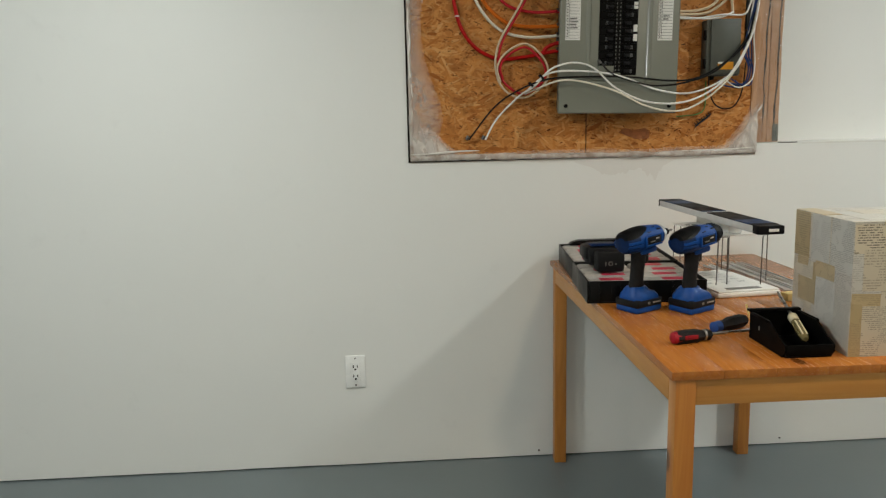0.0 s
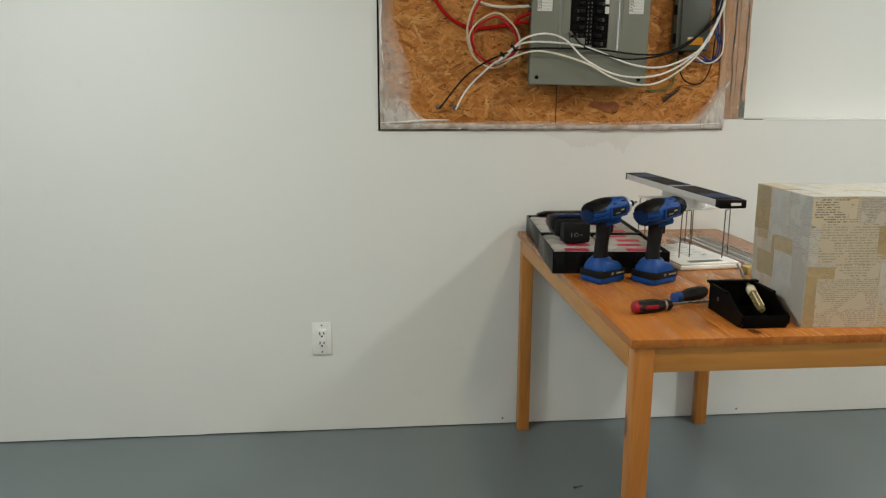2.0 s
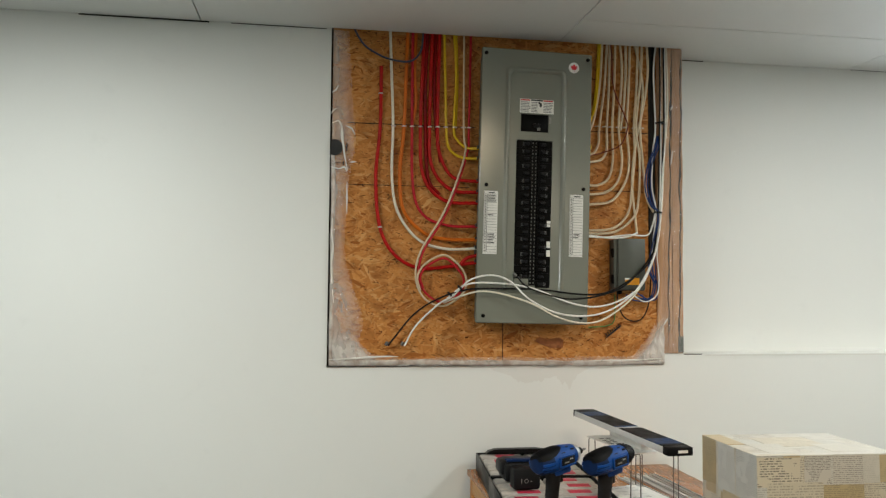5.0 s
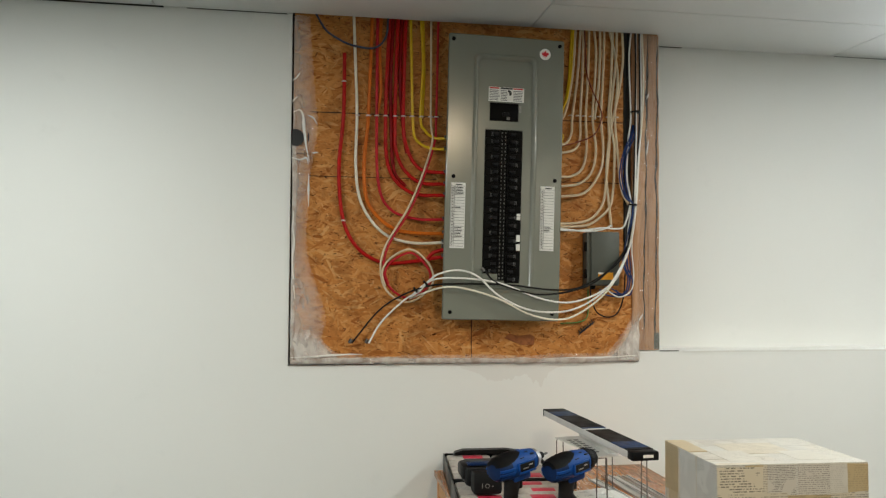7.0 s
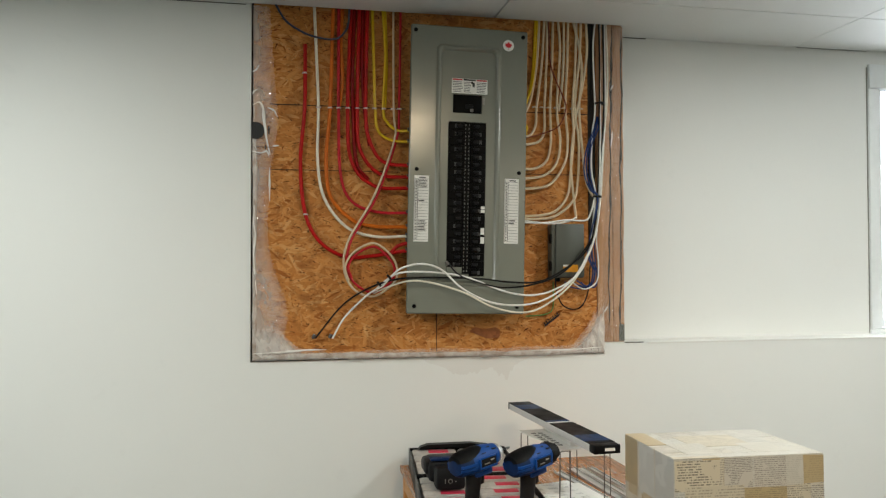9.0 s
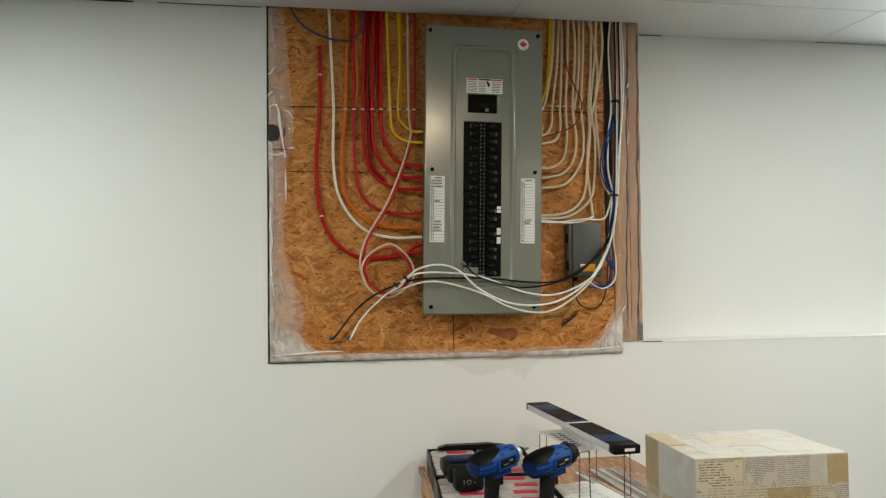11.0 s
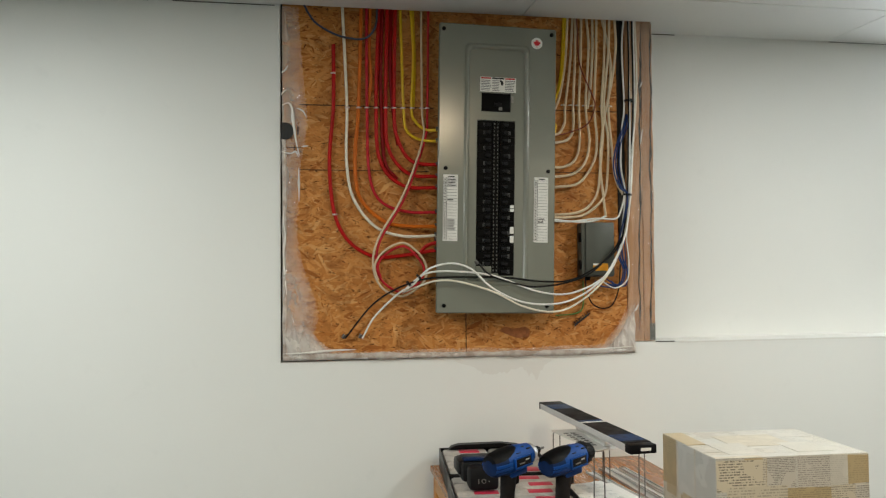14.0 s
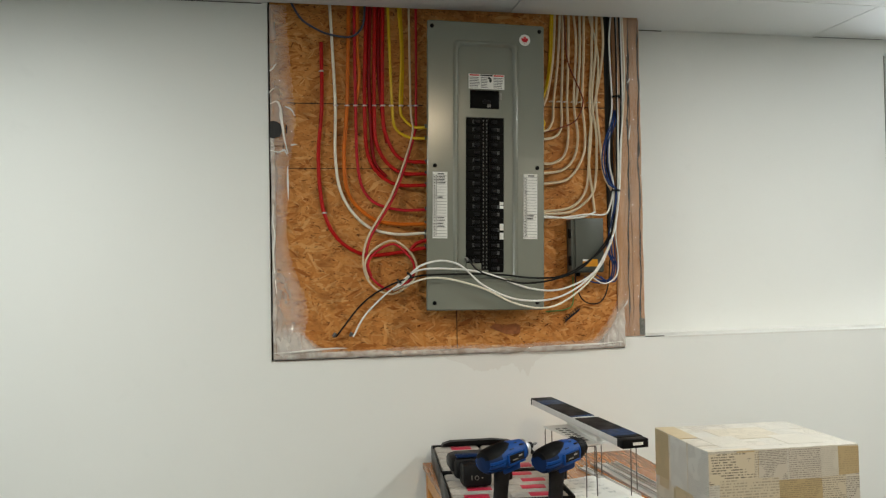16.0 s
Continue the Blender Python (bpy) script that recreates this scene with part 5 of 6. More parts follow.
# ---------------------------------------------------------------- things on the table
def battery_tray(m, deep):
    t = thing("battery_tray", m, "black plastic tray of grey battery blocks with red tops", "battery tray", "battery trays")
    W, H = 0.305, 0.058
    box_part("base", (0, 0, 0, W, deep, 0.004), "tray", t)
    for dims in ((0, 0, 0.004, 0.004, deep, H), (W - 0.004, 0, 0.004, W, deep, H), (0.0045, 0, 0.004, W - 0.0045, 0.004, H), (0.0045, deep - 0.004, 0.004, W - 0.0045, deep, H)):
        box_part("side", dims, "tray", t, 0.001)
    for x in (0.030, 0.085, 0.150, 0.215):
        box_part("rib", (x, -0.003, 0.004, x + 0.004, -0.0002, H - 0.004), "tray", t, 0.001)
    box_part("latch", (0.060, -0.005, 0.012, 0.078, -0.0032, 0.048), "tray", t, 0.001)
    rows = 4
    for c in range(2):
        for r in range(rows):
            x0, y0 = 0.007 + c * 0.146, 0.006 + r * (deep - 0.010) / rows
            dy = (deep - 0.010) / rows - 0.007
            b = box_part("battery_block", (x0, y0, 0.0045, x0 + 0.142, y0 + dy, H - 0.002), "block", t, 0.009)
            u = x0 + (0.030, 0.046, 0.038, 0.052)[(r + c) % 4]
            box_part("terminal_cover", (u, y0 + 0.014, H - 0.0028, u + 0.062, y0 + dy - 0.014, H - 0.0008), "cell_red", b, 0.0015, "red terminal cover")
    return t


turned = pose(0.434, 2.546, top_at(2.546), -0.78, 0, -5.1)
battery_tray(turned, 0.278)
battery_tray(turned @ pose(0.002, 0.286, 0.0), 0.335)


def tray_lid():
    t = thing("tray_strap", turned @ pose(0.062, 0.600, 0.0605), "black plastic strap lying on a battery tray", "strap")
    bm = bmesh.new()
    side = [(-0.030, -0.001), (-0.024, 0.007), (0.0, 0.014), (0.135, 0.016), (0.185, 0.010), (0.222, -0.001), (0.205, -0.002), (0.165, 0.004), (0.0, 0.003)]
    for y in (-0.016, 0.012):
        ring = [bm.verts.new((x, y, z)) for x, z in side]
        bm.faces.new(ring)
        if y < 0:
            first = ring
    for k in range(len(side)):
        bm.faces.new((first[k], first[(k + 1) % len(side)], ring[(k + 1) % len(side)], ring[k]))
    bmesh.ops.recalc_face_normals(bm, faces=bm.faces)
    part("strap", bm, "tray", t)


tray_lid()


def power_tool(m, kind):
    """Upright cordless tool standing on its battery, nose along local x."""
    drill = kind == "drill"
    t = thing("drill_driver" if drill else "impact_driver", m, "blue and black cordless %s standing on its battery" % ("drill, black chuck" if drill else "impact driver, steel nose"), "power tool", "cordless tools")
    bat = box_part("battery", (-0.050, -0.036, 0.0, 0.040, 0.036, 0.019), "tool_blue", t, 0.007, "blue battery shell")
    box_part("band", (-0.0508, -0.0368, 0.0140, 0.0408, 0.0368, 0.0340), "tool_black", bat, 0.005, "black band with pale print")
    box_part("print", (-0.014, -0.0373, 0.0215, -0.006, -0.0366, 0.0275), "cell", bat)
    for k in range(6):
        box_part("print", (0.004 + 0.0048 * k, -0.0373, 0.0225, 0.0078 + 0.0048 * k, -0.0366, 0.0262), "block", bat)
    box_part("print", (0.0406, -0.016, 0.022, 0.0413, 0.012, 0.0265), "cell", bat)
    bm = bmesh.new()
    prof = [(0.031, -0.049, 0.039, 0.0352), (0.040, -0.048, 0.037, 0.034), (0.048, -0.044, 0.028, 0.030), (0.052, -0.042, 0.012, 0.029), (0.062, -0.036, 0.006, 0.020)]
    rings = []
    for z, x0, x1, h in prof:
        c = min(0.012, h * 0.5)
        rings.append([bm.verts.new(p) for p in ((x0 + c, -h, z), (x1 - c, -h, z), (x1, -h + c, z), (x1, h - c, z), (x1 - c, h, z), (x0 + c, h, z), (x0, h - c, z), (x0, -h + c, z))])
    for a, b in zip(rings, rings[1:]):
        for k in range(8):
            bm.faces.new((a[k], a[(k + 1) % 8], b[(k + 1) % 8], b[k]))
    bm.faces.new(rings[0][::-1])
    bm.faces.new(rings[-1])
    bmesh.ops.recalc_face_normals(bm, faces=bm.faces)
    part("foot", bm, "tool_blue", t, "blue moulded foot", True)
    bm = bmesh.new()
    lean = [(-0.016, 0.057, 0.0195), (-0.0155, 0.080, 0.0172), (-0.013, 0.105, 0.0172), (-0.010, 0.130, 0.0186), (-0.008, 0.156, 0.0205)]
    rings = []
    for x, z, r in lean:
        rings.append([bm.verts.new((x + r * 1.12 * math.cos(2 * math.pi * k / 16), r * 0.85 * math.sin(2 * math.pi * k / 16), z)) for k in range(16)])
    for a, b in zip(rings, rings[1:]):
        for k in range(16):
            bm.faces.new((a[k], a[(k + 1) % 16], b[(k + 1) % 16], b[k]))
    bm.faces.new(rings[0][::-1])
    bm.faces.new(rings[-1])
    bmesh.ops.recalc_face_normals(bm, faces=bm.faces)
    part("handle", bm, "rubber", t, "black rubber grip", True)
    box_part("trigger", (0.004, -0.008, 0.120, 0.020, 0.008, 0.147), "tool_black", t, 0.004)
    zc, HX = 0.177, 0.013
    cap = [(-0.083, 0.014), (-0.081, 0.0235), (-0.074, 0.0290), (-0.060, 0.0312), (-0.046, 0.0322)]
    lathe_part("motor_cap", cap, "tool_navy", t, "X", (HX, 0, zc), 24, (0.95, 1.0), "dark blue vented motor cap")
    front = 0.040 if drill else 0.044
    lathe_part("housing", [(-0.049, 0.0312), (-0.040, 0.0332), (-0.020, 0.0335), (0.004, 0.0322), (0.022, 0.0295), (front, 0.0258)], "tool_blue", t, "X", (HX, 0, zc), 24, (0.95, 1.0), "blue motor housing")
    # black shell over the top and rear of the motor
    bm = bmesh.new()
    rows = []
    for x, r, open_angle in ((-0.0835, 0.0150, 34), (-0.0815, 0.0246, 26), (-0.074, 0.0300, 23), (-0.058, 0.0324, 24), (-0.040, 0.0343, 32), (-0.022, 0.0346, 46), (-0.010, 0.0340, 60), (-0.005, 0.0325, 68)):
        turn = [radians(open_angle + (180 - 2 * open_angle) * k / 14) for k in range(15)]
        rows.append([bm.verts.new((HX + x, r * 0.95 * math.cos(q), zc + r * math.sin(q))) for q in turn])
    for ra, rb in zip(rows, rows[1:]):
        for k in range(14):
            bm.faces.new((ra[k], ra[k + 1], rb[k + 1], rb[k]))
    bmesh.ops.solidify(bm, geom=bm.faces[:], thickness=0.0018)
    bmesh.ops.recalc_face_normals(bm, faces=bm.faces)
    part("top_strip", bm, "tool_black", t, "black rubber top shell", True)
    for x, y in ((0.012, -0.012), (0.012, 0.012), (-0.012, -0.024), (0.026, -0.020)):
        box_part("vent_slot", (HX + x - 0.006, y - 0.003, zc + 0.020, HX + x + 0.006, y + 0.003, zc + math.sqrt(0.0315 ** 2 - y * y) - 0.0002 - 0.06 * max(0.0, x)), "tool_black", t, 0.001)
    for side in (-1, 1):
        y = side * 0.0305

        def plate(name, x0, z0, x1, z1, out, material, bevel=0.0012, label=""):
            box_part(name, (HX + x0, min(y, y + side * out), zc + z0, HX + x1, max(y, y + side * out), zc + z1), material, t, bevel, label)

        plate("badge", -0.028, -0.011, 0.021, 0.008, 0.0030, "tool_black", 0.001, "black badge with pale print")
        plate("badge_print", 0.002, 0.000, 0.013, 0.0035, 0.0038, "block", 0.0)
        plate("badge_print", -0.018, -0.006, -0.001, -0.003, 0.0036, "cell", 0.0)
        plate("side_ridge", -0.034, -0.016, -0.029, 0.012, 0.0052, "tool_blue")
        plate("side_ridge", -0.0288, -0.0165, 0.024, -0.0118, 0.0048, "tool_blue")
        plate("side_ridge", -0.0288, 0.0088, 0.020, 0.0128, 0.0042, "tool_blue")
        plate("side_ridge", 0.0215, -0.0115, 0.0262, 0.0125, 0.0030, "tool_blue")
        # moulded ribs that wrap the rear of the cap
        for lift in (-0.0235, -0.0135, -0.0035):
            bm = bmesh.new()
            rows = []
            for (xa, ra) in cap[1:] + [(-0.040, 0.0326)]:
                rows.append([bm.verts.new((HX + xa, side * (math.sqrt(max(1e-6, (ra * 0.95) ** 2 - (lift + dz) ** 2)) + out), zc + lift + dz)) for dz, out in ((0.0, -0.0005), (0.001, 0.0024), (0.0068, 0.0024), (0.0078, -0.0005))])
            for a, b in zip(rows, rows[1:]):
                for q in range(3):
                    bm.faces.new((a[q], a[q + 1], b[q + 1], b[q]))
            bm.faces.new(rows[0])
            bmesh.ops.recalc_face_normals(bm, faces=bm.faces)
            part("vent_rib", bm, "tool_blue", t, "", True)
    bm = bmesh.new()
    box(bm, HX - 0.034, -0.020, zc - 0.040, HX + 0.022, 0.020, zc - 0.022, 0.006)
    part("neck", bm, "tool_blue", t, "", True)
    if drill:
        for k in range(20):
            q = 2 * math.pi * k / 20
            lathe_part("torque_collar", [(front + 0.003, 0.0012), (front + 0.013, 0.0012)], "tool_black", t, "X", (HX, 0.0274 * math.cos(q), zc + 0.0274 * math.sin(q)), 5)
        lathe_part("torque_collar", [(front - 0.001, 0.0265), (front + 0.004, 0.0275), (front + 0.014, 0.0265), (front + 0.016, 0.022)], "tool_black", t, "X", (HX, 0, zc), 24)
        lathe_part("chuck", [(front + 0.015, 0.0205), (front + 0.029, 0.0205), (front + 0.036, 0.013), (front + 0.038, 0.008)], "rubber", t, "X", (HX, 0, zc), 20)
    else:
        lathe_part("nose", [(front - 0.001, 0.0265), (front + 0.008, 0.0245), (front + 0.020, 0.0150), (front + 0.024, 0.0115)], "alu", t, "X", (HX, 0, zc), 24, (1, 1), "bright alloy nose ring")
        lathe_part("collet", [(front + 0.023, 0.0090), (front + 0.036, 0.0090), (front + 0.038, 0.006)], "tool_black", t, "X", (HX, 0, zc), 16)
        lathe_part("bit", [(front + 0.037, 0.0033), (front + 0.054, 0.0033), (front + 0.058, 0.0015)], "dull_steel", t, "X", (HX, 0, zc), 6)
    # the head sits nose-up on its grip
    tilt = Matrix.Translation((0, 0, 0.163)) @ Euler((0, radians(-5), 0)).to_matrix().to_4x4() @ Matrix.Diagonal((1.0, 1.0, 0.93, 1.0)) @ Matrix.Translation((0, 0, -0.160))
    head = ("motor_cap", "housing", "top_strip", "vent_slot", "badge", "badge_print", "vent_rib", "side_ridge", "neck", "torque_collar", "chuck", "nose", "collet", "bit")
    for ob in t.children:
        if ob.name.split(".")[0] in head:
            ob.matrix_basis = tilt @ ob.matrix_basis
    return t


power_tool(pose(0.547, 2.466, top_at(2.466), 0, 0, 31), "driver")
power_tool(pose(0.671, 2.440, top_at(2.440), 0, 0, 31), "drill")


def lying_tool():
    """Third cordless tool lying on the tray, battery towards the room."""
    t = thing("cordless_saw", turned @ pose(0.030, 0.098, 0.0605, 0, 0, 4), "blue and black cordless tool lying on the battery trays", "power tool")
    box_part("battery", (0.012, 0.0, 0.0, 0.088, 0.050, 0.058), "tool_black", t, 0.009, "black battery pack with pale symbols")
    for dims in ((0.034, -0.0008, 0.018, 0.036, 0.001, 0.030), (0.060, -0.0008, 0.022, 0.064, 0.001, 0.024)):
        box_part("print", dims, "cell", t)
    lathe_part("button", [(-0.001, 0.006), (0.001, 0.006)], "cell", t, "Y", (0.048, 0, 0.024), 14)
    lathe_part("button_cap", [(-0.0018, 0.0042), (0.0, 0.0042)], "tool_black", t, "Y", (0.048, 0, 0.024), 14)
    box_part("body", (0.0, 0.045, 0.008, 0.098, 0.150, 0.064), "tool_black", t, 0.014)
    for k in range(3):
        box_part("fin", (0.006, 0.050 + 0.012 * k, 0.064, 0.120, 0.057 + 0.012 * k, 0.071 - 0.001 * k), "tool_navy", t, 0.002, "dark blue moulded rib")
    box_part("rear_shell", (-0.008, 0.060, 0.024, 0.030, 0.140, 0.062), "tool_black", t, 0.010)


lying_tool()


def white_tray():
    t = thing("white_tray", pose(0.778, 2.542, top_at(2.542), -0.78, 0, 6), "shallow white plastic tray with a slot", "tray")
    box_part("tray_body", (0, 0, 0, 0.180, 0.250, 0.013), "white_plastic", t, 0.005)
    box_part("tray_rim", (0.004, 0.004, 0.0125, 0.176, 0.246, 0.0175), "white_plastic", t, 0.002)
    box_part("slot", (0.040, 0.020, 0.0172, 0.135, 0.042, 0.0182), "dull_steel", t, 0, "dark metal slot")
    s = thing("paper_sheet", pose(0.773, 2.608, top_at(2.608) + 0.0185, -0.78, 0, 8), "printed white instruction sheet lying on a tray", "paper")
    bm = bmesh.new()
    n = 10
    rows = [[bm.verts.new((0.150 * i / n, 0.185 * k / n, 0.003 * max(0, noise.noise((i * 0.5, k * 0.4, 2))) + 0.0004 * i * (k > 7))) for i in range(n + 1)] for k in range(n + 1)]
    for a, b in zip(rows, rows[1:]):
        for i in range(n):
            bm.faces.new((a[i], a[i + 1], b[i + 1], b[i]))
    part("sheet", bm, "paper", s, "", True)
    bm = bmesh.new()
    rnd = random.Random(9)
    for k in range(5):
        for c in range(3):
            x, y = 0.012 + 0.047 * c, 0.018 + 0.034 * k
            box(bm, x, y, 0.0040, x + rnd.uniform(0.02, 0.036), y + 0.0022, 0.0043)
            box(bm, x, y + 0.008, 0.0040, x + rnd.uniform(0.012, 0.032), y + 0.0095, 0.0043)
    tagged(part("print_lines", bm, "ink_faint", s), kind="stuff")


white_tray()


def wire_stand():
    """Wire hoops that carry the slotted plate and the carton."""
    t = thing("wire_stand", pose(0, 0, 0), "thin wire stand with a white slotted plate", "stand")
    base = top_at(2.62) + 0.0170

    def hoop(ax, ay, bx, by, top, z0=base):
        bm = bmesh.new()
        d = Vector((bx - ax, by - ay, 0)) * 0.06
        tube(bm, [(ax, ay, z0), (ax + d.x, ay + d.y, top - 0.004), (ax + 2 * d.x, ay + 2 * d.y, top), (bx - 2 * d.x, by - 2 * d.y, top), (bx - d.x, by - d.y, top - 0.004), (bx, by, z0)], 0.0016, 1, 6)
        part("hoop", bm, "dull_steel", t, "", True)

    P = 0.868
    hoop(0.806, 2.624, 0.838, 2.630, P)
    hoop(0.926, 2.618, 0.962, 2.662, P)
    hoop(0.774, 2.866, 0.798, 2.872, P, top_at(2.87))
    hoop(0.926, 2.872, 0.950, 2.878, P, top_at(2.87))
    bm = bmesh.new()
    loop = [(0.812, 2.622), (0.966, 2.640), (0.948, 2.892), (0.772, 2.876)]
    low = [bm.verts.new((x, y, P + 0.0018)) for x, y in loop]
    top = [bm.verts.new((x, y, P + 0.0050)) for x, y in loop]
    bm.faces.new(low[::-1])
    bm.faces.new(top)
    for k in range(4):
        bm.faces.new((low[k], low[(k + 1) % 4], top[(k + 1) % 4], top[k]))
    plate = part("plate", bm, "white_plastic", t, "white slotted plate")
    for k in range(7):
        for c in range(2):
            box_part("slot", (0.800 + 0.020 * c - 0.001 * k, 2.672 + 0.025 * k, P + 0.0048, 0.813 + 0.020 * c - 0.001 * k, 2.683 + 0.025 * k, P + 0.0056), "dull_steel", plate)
    bm = bmesh.new()
    box(bm, 0.846, 2.650, P + 0.0052, 0.884, 2.880, 0.9030, 0.003)
    part("riser", bm, "white_plastic", t, "white riser", True)


wire_stand()


def long_carton():
    t = thing("long_carton", pose(0.829, 2.440, 0.9035, 0, 0, 3.6), "long narrow carton with black and blue printed top", "carton")
    L, W, H = 0.610, 0.066, 0.019
    box_part("carton_body", (0, 0.030, 0, W, L, H), "carton_side", t, 0.001)
    box_part("end_cap", (-0.001, 0, -0.001, W + 0.001, 0.030, H + 0.001), "carton_black", t, 0.002, "black end with white label")
    box_part("end_label", (0.026, -0.0008, 0.006, 0.052, 0.001, 0.013), "paper", t)
    rows = [(0.030, 0.050, "carton_black"), (0.050, 0.120, "carton_blue"), (0.120, 0.276, "carton_black"), (0.300, 0.312, "carton_blue"), (0.312, 0.490, "carton_black"), (0.490, 0.560, "carton_blue"), (0.560, L + 0.001, "carton_black")]
    for a, b, mat in rows:
        box_part("printed_panel", (-0.001, a, H - 0.0005, W + 0.001, b, H + 0.0015), mat, t)
    box_part("end_edge", (-0.0012, L - 0.004, -0.0005, 0.0, L + 0.001, H), "carton_black", t)


long_carton()


def metal_strips():
    for k, (x, y, le, w, a, mat) in enumerate(((0.985, 2.605, 0.42, 0.028, 2, "alu"), (1.022, 2.610, 0.41, 0.022, 3, "clear"), (0.950, 2.66, 0.33, 0.024, 6, "clear"), (1.050, 2.62, 0.40, 0.018, 2, "alu"))):
        t = thing("metal_strip", pose(x, y, top_at(y), -0.78, 0, a), ("bright", "clear glossy", "clear glossy", "bright")[k] + " long thin channel strip on the table", "strip", "channel strips")
        box_part("web", (0, 0, 0, w, le, 0.0022), mat, t)
        box_part("flange", (0, 0, 0.0023, 0.002, le, 0.0065), mat, t)
        box_part("flange", (w - 0.002, 0, 0.0023, w, le, 0.0065), mat, t)


metal_strips()
t = thing("wood_block", pose(0.935, 2.485, top_at(2.485), -0.78, 0, 12), "small pale yellow offcut of wood", "offcut")
box_part("block", (0, 0, 0, 0.045, 0.030, 0.020), "sponge", t, 0.003)


def wood_sliver():
    t = thing("wood_sliver", pose(0.762, 2.332, top_at(2.332) + 0.0015, 0, 0, 0), "thin upright splinter of pale wood", "offcut")
    bm = bmesh.new()
    tube(bm, [(0.004, 0, 0), (0.0, 0.0, 0.010), (-0.006, 0.003, 0.034)], 0.0024, 3, 5)
    part("sliver", bm, "sponge", t)


wood_sliver()


def screwdriver(m, grip, tip, shaft, label, slim=1.0):
    """Handle from the local origin along x, then the shaft."""
    t = thing("screwdriver", m, label, "screwdriver", "screwdrivers")
    lathe_part("end_cap", [(-0.004, 0.007), (-0.001, 0.0115), (0.005, 0.0130), (0.016, 0.0126)], tip, t, "X", (0, 0, 0), 14, (slim, slim))
    bm = bmesh.new()
    prof = [(0.0065, 0.0135), (0.030, 0.0142), (0.055, 0.0138), (0.070, 0.0105), (0.078, 0.0100), (0.084, 0.0120), (0.092, 0.0085)]
    lathe(bm, prof, "X", (0, 0, 0), 12)
    for v in bm.verts:
        a = math.atan2(v.co.z, v.co.y)
        v.co.y *= slim * (1 + 0.09 * math.cos(6 * a))
        v.co.z *= slim * (1 + 0.09 * math.cos(6 * a))
    part("grip", bm, grip, t, "", True)
    lathe_part("shaft", [(0.090, 0.0034), (0.092 + shaft, 0.0034), (0.097 + shaft, 0.002)], "steel", t, "X", (0, 0, 0), 10)


screwdriver(pose(0.518, 2.156, top_at(2.156) + 0.0142, 0, 0.9, 14), "rubber", "handle_red", 0.105, "screwdriver with black grip and red cap")
t_red = bpy.data.objects["screwdriver"]
box_part("grip_panel", (0.020, -0.0150, -0.003, 0.052, -0.0125, 0.006), "handle_red", t_red, 0.001, "red grip panel")
lathe_part("ferrule", [(0.073, 0.0112), (0.075, 0.0120), (0.078, 0.0114)], "steel", t_red, "X", (0, 0, 0), 14, (1, 1), "bright steel ferrule")
screwdriver(pose(0.726, 2.278, top_at(2.278) + 0.0142, 0, 0, 209), "rubber", "rubber", 0.0, "short screwdriver with black grip and blue collar")
t_blue = bpy.data.objects["screwdriver.001"]
lathe_part("collar", [(0.086, 0.0125), (0.104, 0.0120), (0.106, 0.008)], "handle_blue", t_blue, "X", (0, 0, 0), 14, (1, 1), "blue collar")


def parts_bin():
    t = thing("parts_bin", pose(0.694, 2.030, top_at(2.030), -0.78, 0, -1), "black plastic open-fronted parts bin", "storage bin")
    W, D, H = 0.100, 0.158, 0.058
    box_part("floor_plate", (0.004, 0.004, 0.0, W - 0.004, D - 0.003, 0.003), "bin", t)
    for x0 in (0.0, W - 0.0035):
        bm = bmesh.new()
        out = [(0.012, 0.0), (0.0, 0.012), (0.0, 0.026), (0.028, 0.036), (0.070, H), (D, H), (D, 0.0)]
        a = [bm.verts.new((x0, y, z)) for y, z in out]
        b = [bm.verts.new((x0 + 0.0035, y, z)) for y, z in out]
        bm.faces.new(a)
        bm.faces.new(b[::-1])
        for k in range(len(out)):
            bm.faces.new((a[k], a[(k + 1) % len(out)], b[(k + 1) % len(out)], b[k]))
        bmesh.ops.recalc_face_normals(bm, faces=bm.faces)
        part("side_wall", bm, "bin", t)
    box_part("back_wall", (0.004, D - 0.0035, 0.0, W - 0.004, D, H), "bin", t)
    box_part("front_lip", (0.004, 0.0, 0.004, W - 0.004, 0.004, 0.026), "bin", t, 0.0015)
    box_part("hanging_rim", (-0.006, D - 0.010, H, W + 0.006, D + 0.004, H + 0.005), "bin", t, 0.001)
    for x0 in (-0.004, W):
        box_part("side_rim", (x0, 0.070, H - 0.004, x0 + 0.004, D - 0.011, H + 0.001), "bin", t, 0.001)
    box_part("rivet", (-0.001, 0.110, 0.028, 0.0002, 0.114, 0.036), "cell", t)


parts_bin()
lean = Matrix.Translation((0.760, 2.078, TOP + 0.024)) @ Vector((0.030, 0.165, 0.045)).to_track_quat("X", "Z").to_matrix().to_4x4()
screwdriver(lean, "handle_amber", "handle_amber", 0.100, "screwdriver with clear amber handle leaning in a bin", 0.66)
t_amber = bpy.data.objects["screwdriver.002"]
for y in (-0.0056, 0.0026):
    box_part("stripe", (0.004, y, 0.0062, 0.058, y + 0.0030, 0.0094), "pale_amber", t_amber, 0.0008, "pale lengthwise stripe")
lathe_part("collar", [(0.066, 0.0078), (0.070, 0.0098), (0.086, 0.0102), (0.093, 0.0064)], "pale_amber", t_amber, "X", (0, 0, 0), 12, (1, 1), "pale amber collar")


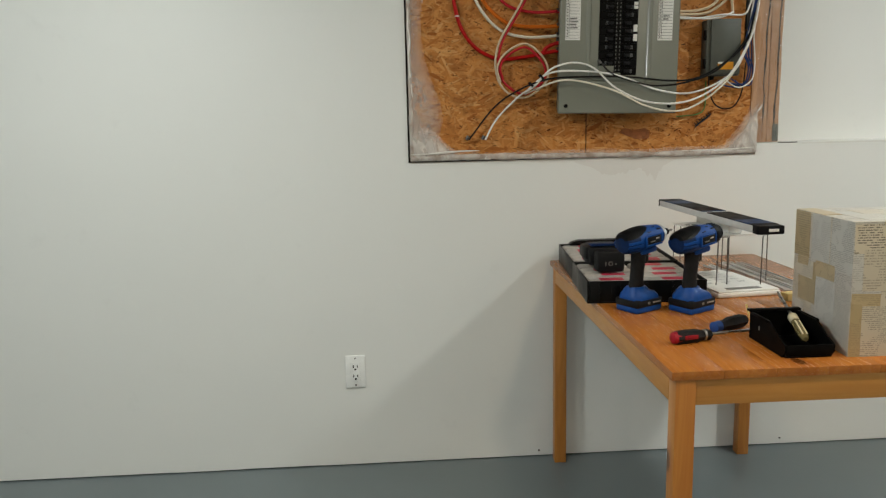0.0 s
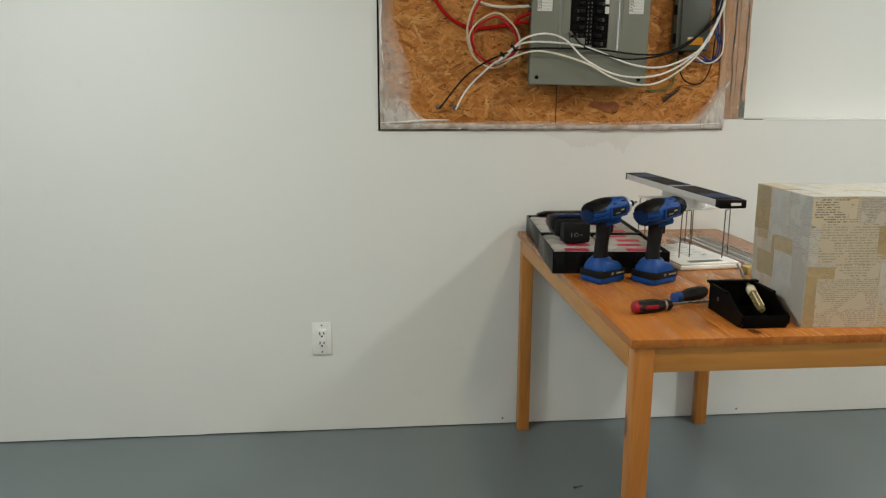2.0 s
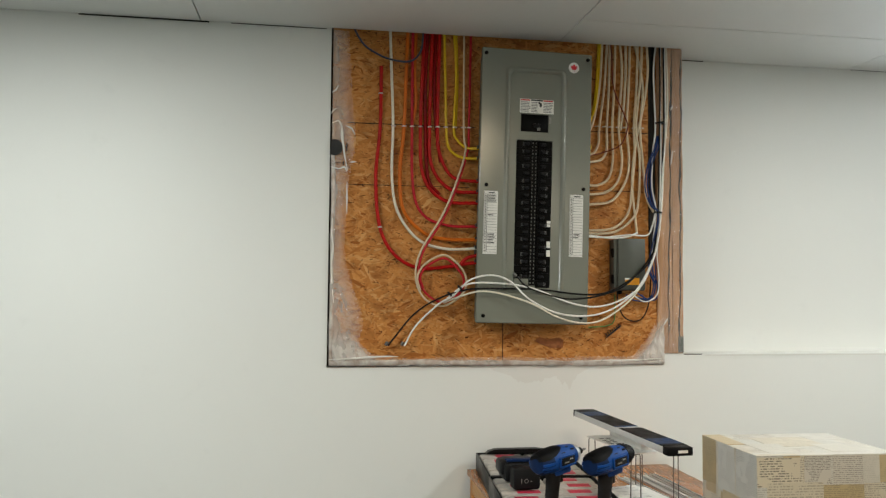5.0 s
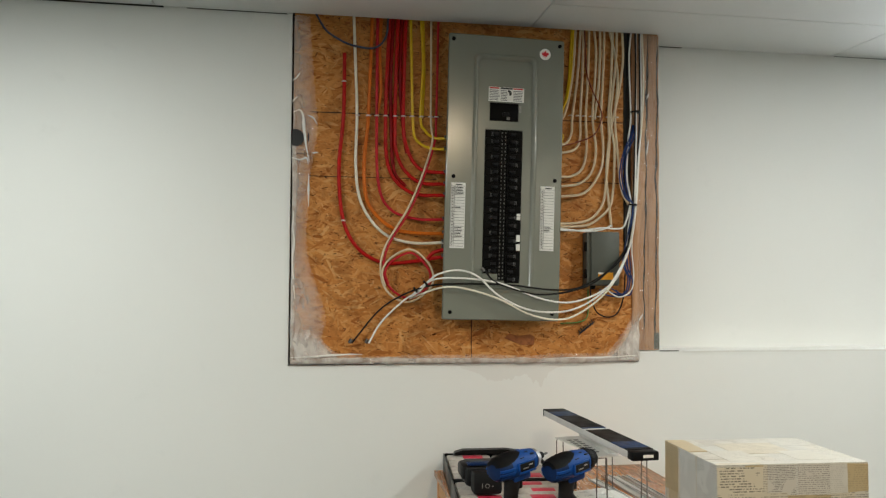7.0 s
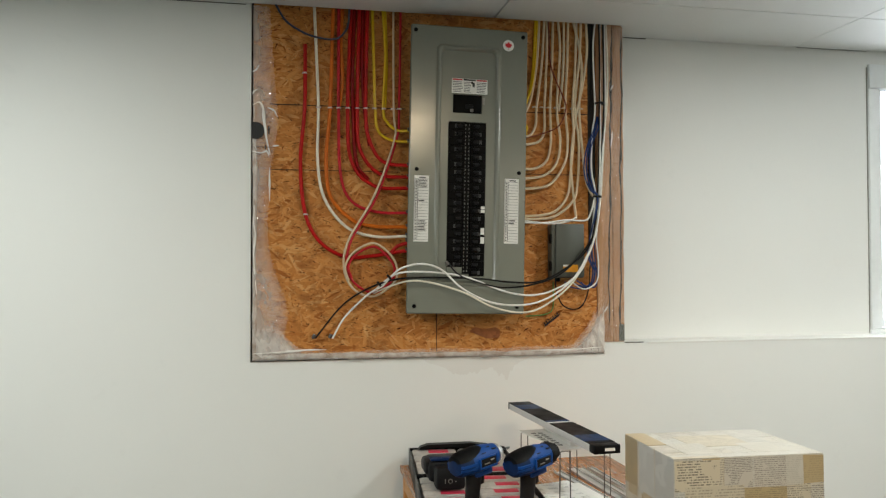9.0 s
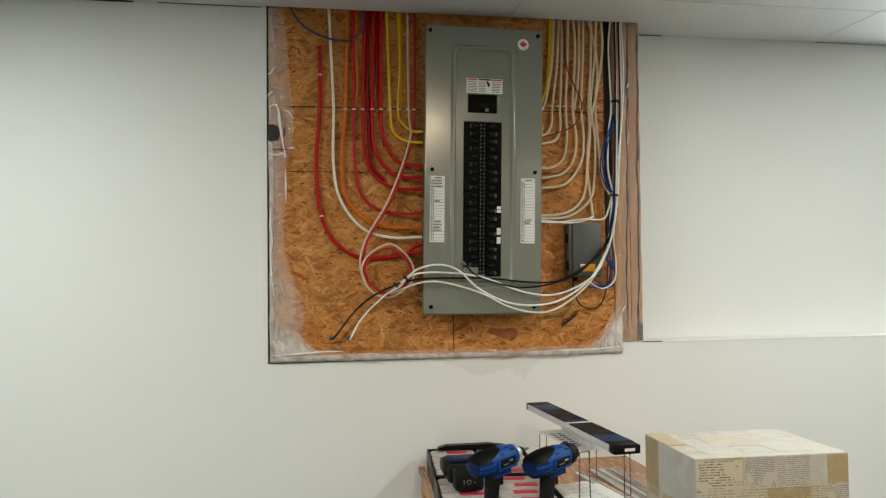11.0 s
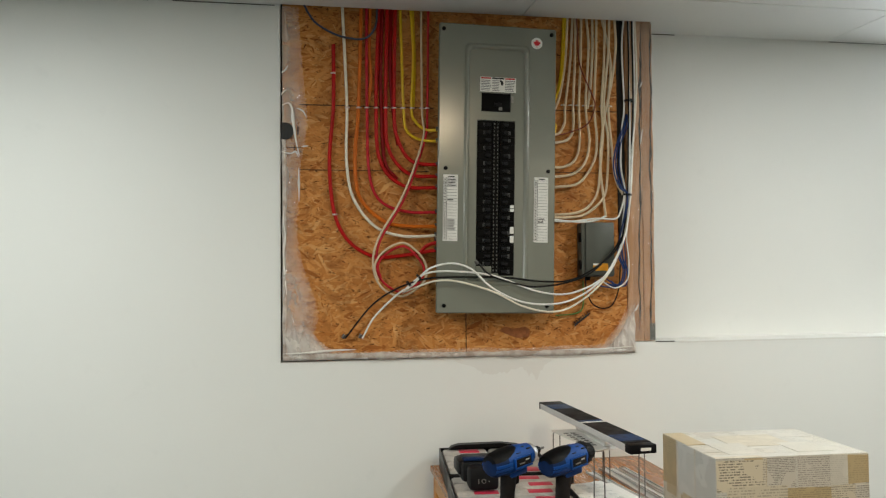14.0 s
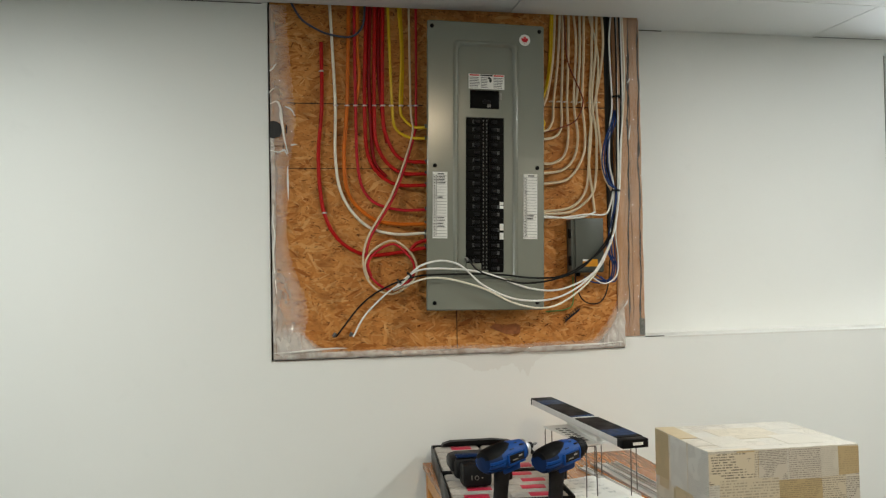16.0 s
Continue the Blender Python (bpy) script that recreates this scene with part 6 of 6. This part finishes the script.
def floor_screw():
    t = thing("loose_screw", pose(0.569, 2.726, 0.0025, 0, 0, 20), "small dark screw lying on the floor", "screw")
    bm = bmesh.new()
    lathe(bm, [(0.0, 0.0042), (0.002, 0.0042), (0.005, 0.002), (0.028, 0.0018), (0.032, 0.0004)], "X", (0, 0, 0.001), 8)
    part("shank", bm, "dull_steel", t)


floor_screw()


# ---------------------------------------------------------------- decoupage box
def paper_box():
    W, D, H = 0.302, 0.236, 0.264
    t = thing("papered_box", pose(0.8185, 2.026, top_at(2.026), -0.78, 0, -2.2), "square box covered in scraps of old printed pages", "box")
    box_part("box_core", (0, 0, 0, W, D, H), "page_cream", t, 0.0008)
    rnd = random.Random(21)

    def scrap(face, u0, v0, u1, v1, lift, page):
        """One pasted page scrap on a face, with its own print direction."""
        put = {"front": lambda u, v, h: (u, -h, v), "left": lambda u, v, h: (-h, D - u, v), "top": lambda u, v, h: (u, v, H + h),
               "right": lambda u, v, h: (W + h, u, v), "back": lambda u, v, h: (W - u, D + h, v)}[face]
        bm = bmesh.new()
        uvl = bm.loops.layers.uv.new("UVMap")
        j = lambda: rnd.uniform(-0.0012, 0.0012)
        flat = [(u0 + j(), v0 + j()), (u1 + j(), v0 + j()), (u1 + j(), v1 + j()), (u0 + j(), v1 + j())]
        lim = {"front": (W, H), "left": (D, H), "top": (W, D), "right": (D, H), "back": (W, H)}[face]
        flat = [(min(lim[0], max(0, u)), min(lim[1], max(0, v))) for u, v in flat]
        low = [bm.verts.new(put(u, v, -0.0005)) for u, v in flat]
        top = [bm.verts.new(put(u, v, lift)) for u, v in flat]
        faces = [bm.faces.new(top)] + [bm.faces.new((low[k], low[(k + 1) % 4], top[(k + 1) % 4], top[k])) for k in range(4)]
        turn90, ou, ov = rnd.random() < {"front": 0.0, "left": 0.15}.get(face, 0.25), rnd.uniform(0, 3), rnd.uniform(0, 3)
        where = {}
        for (u, v), a, b in zip(flat, low, top):
            where[a], where[b] = (u, v), (u, v)
        for f in faces:
            for lp in f.loops:
                u, v = where[lp.vert]
                lp[uvl].uv = (v + ou, u + ov) if turn90 else (u + ou, v + ov)
        bmesh.ops.recalc_face_normals(bm, faces=bm.faces)
        part("page_scrap", bm, page, t)

    for face, (fw, fh) in (("front", (W, H)), ("left", (D, H)), ("top", (W, D)), ("right", (D, H)), ("back", (W, H))):
        nx, ny = (4, 4) if face in ("front", "left", "top") else (2, 2)
        order = [(i, k) for i in range(nx) for k in range(ny)]
        rnd.shuffle(order)
        for q, (i, k) in enumerate(order):
            cx, cy = fw * (i + 0.5) / nx + rnd.uniform(-0.02, 0.02), fh * (k + 0.5) / ny + rnd.uniform(-0.02, 0.02)
            sx, sy = fw / nx * rnd.uniform(0.45, 0.85), fh / ny * rnd.uniform(0.45, 0.85)
            a, b = (0 if i == 0 else max(0, cx - sx)), (fw if i == nx - 1 else min(fw, cx + sx))
            c, d = (0 if k == 0 else max(0, cy - sy)), (fh if k == ny - 1 else min(fh, cy + sy))
            pages = ("page_white", "page_blue", "page_white", "page_grey") if face == "top" else ("page_white", "page_cream", "page_white", "page_grey", "page_tan") if face == "left" else ("page_cream", "page_white", "page_cream", "page_grey", "page_tan")
            scrap(face, a, c, b, d, 0.0003 + 0.00002 * q, pages[q % len(pages)])
    # larger scraps pasted over the rest
    for q, (face, a, c, b, d, page) in enumerate((
            ("left", 0.0, 0.168, 0.066, H, "page_tan"), ("left", 0.066, 0.160, 0.074, H, "page_cream"), ("left", 0.074, 0.166, 0.148, H, "page_blue"), ("left", 0.148, 0.162, 0.153, H, "page_cream"),
            ("left", 0.153, 0.160, D, H, "page_blue"), ("left", 0.018, 0.148, 0.064, 0.168, "page_tan"), ("left", 0.094, 0.136, 0.172, 0.168, "page_tan"), ("left", 0.024, 0.072, 0.098, 0.124, "page_tan"),
            ("left", 0.100, 0.040, 0.176, 0.134, "page_white"), ("left", 0.178, 0.030, D, 0.150, "page_grey"), ("left", 0.0, 0.0, 0.050, 0.068, "page_blue"),
            ("front", 0.0, 0.204, 0.090, 0.261, "page_bold"), ("front", 0.090, 0.200, 0.098, H, "page_cream"), ("front", 0.098, 0.206, 0.156, H, "page_grey"), ("front", 0.156, 0.200, 0.160, H, "page_white"),
            ("front", 0.160, 0.206, 0.224, H, "page_grey"), ("front", 0.224, 0.208, 0.262, H, "page_white"), ("front", 0.260, 0.210, W, 0.262, "page_tan"),
            ("front", 0.138, 0.150, 0.226, 0.206, "page_tan"), ("front", 0.020, 0.130, 0.138, 0.212, "page_cream"), ("front", 0.226, 0.140, 0.274, 0.208, "page_cream"), ("front", 0.274, 0.130, W, 0.208, "page_grey"),
            ("front", 0.022, 0.0, 0.150, 0.100, "page_cream"), ("front", 0.0, 0.0, 0.022, 0.106, "page_tan"), ("front", 0.150, 0.050, 0.240, 0.130, "page_white"),
            ("top", 0.0, 0.0, W, 0.026, "page_white"), ("top", 0.0, 0.0, 0.090, 0.014, "page_cream"), ("top", 0.0, 0.120, 0.040, D, "page_tan"), ("top", 0.085, 0.090, 0.210, 0.190, "page_cream"),
            ("top", 0.040, 0.026, 0.110, 0.120, "page_blue"), ("top", 0.180, 0.030, 0.250, 0.110, "page_blue"))):
        scrap(face, a, c, b, d, 0.0007 + 0.000015 * q, page)


paper_box()
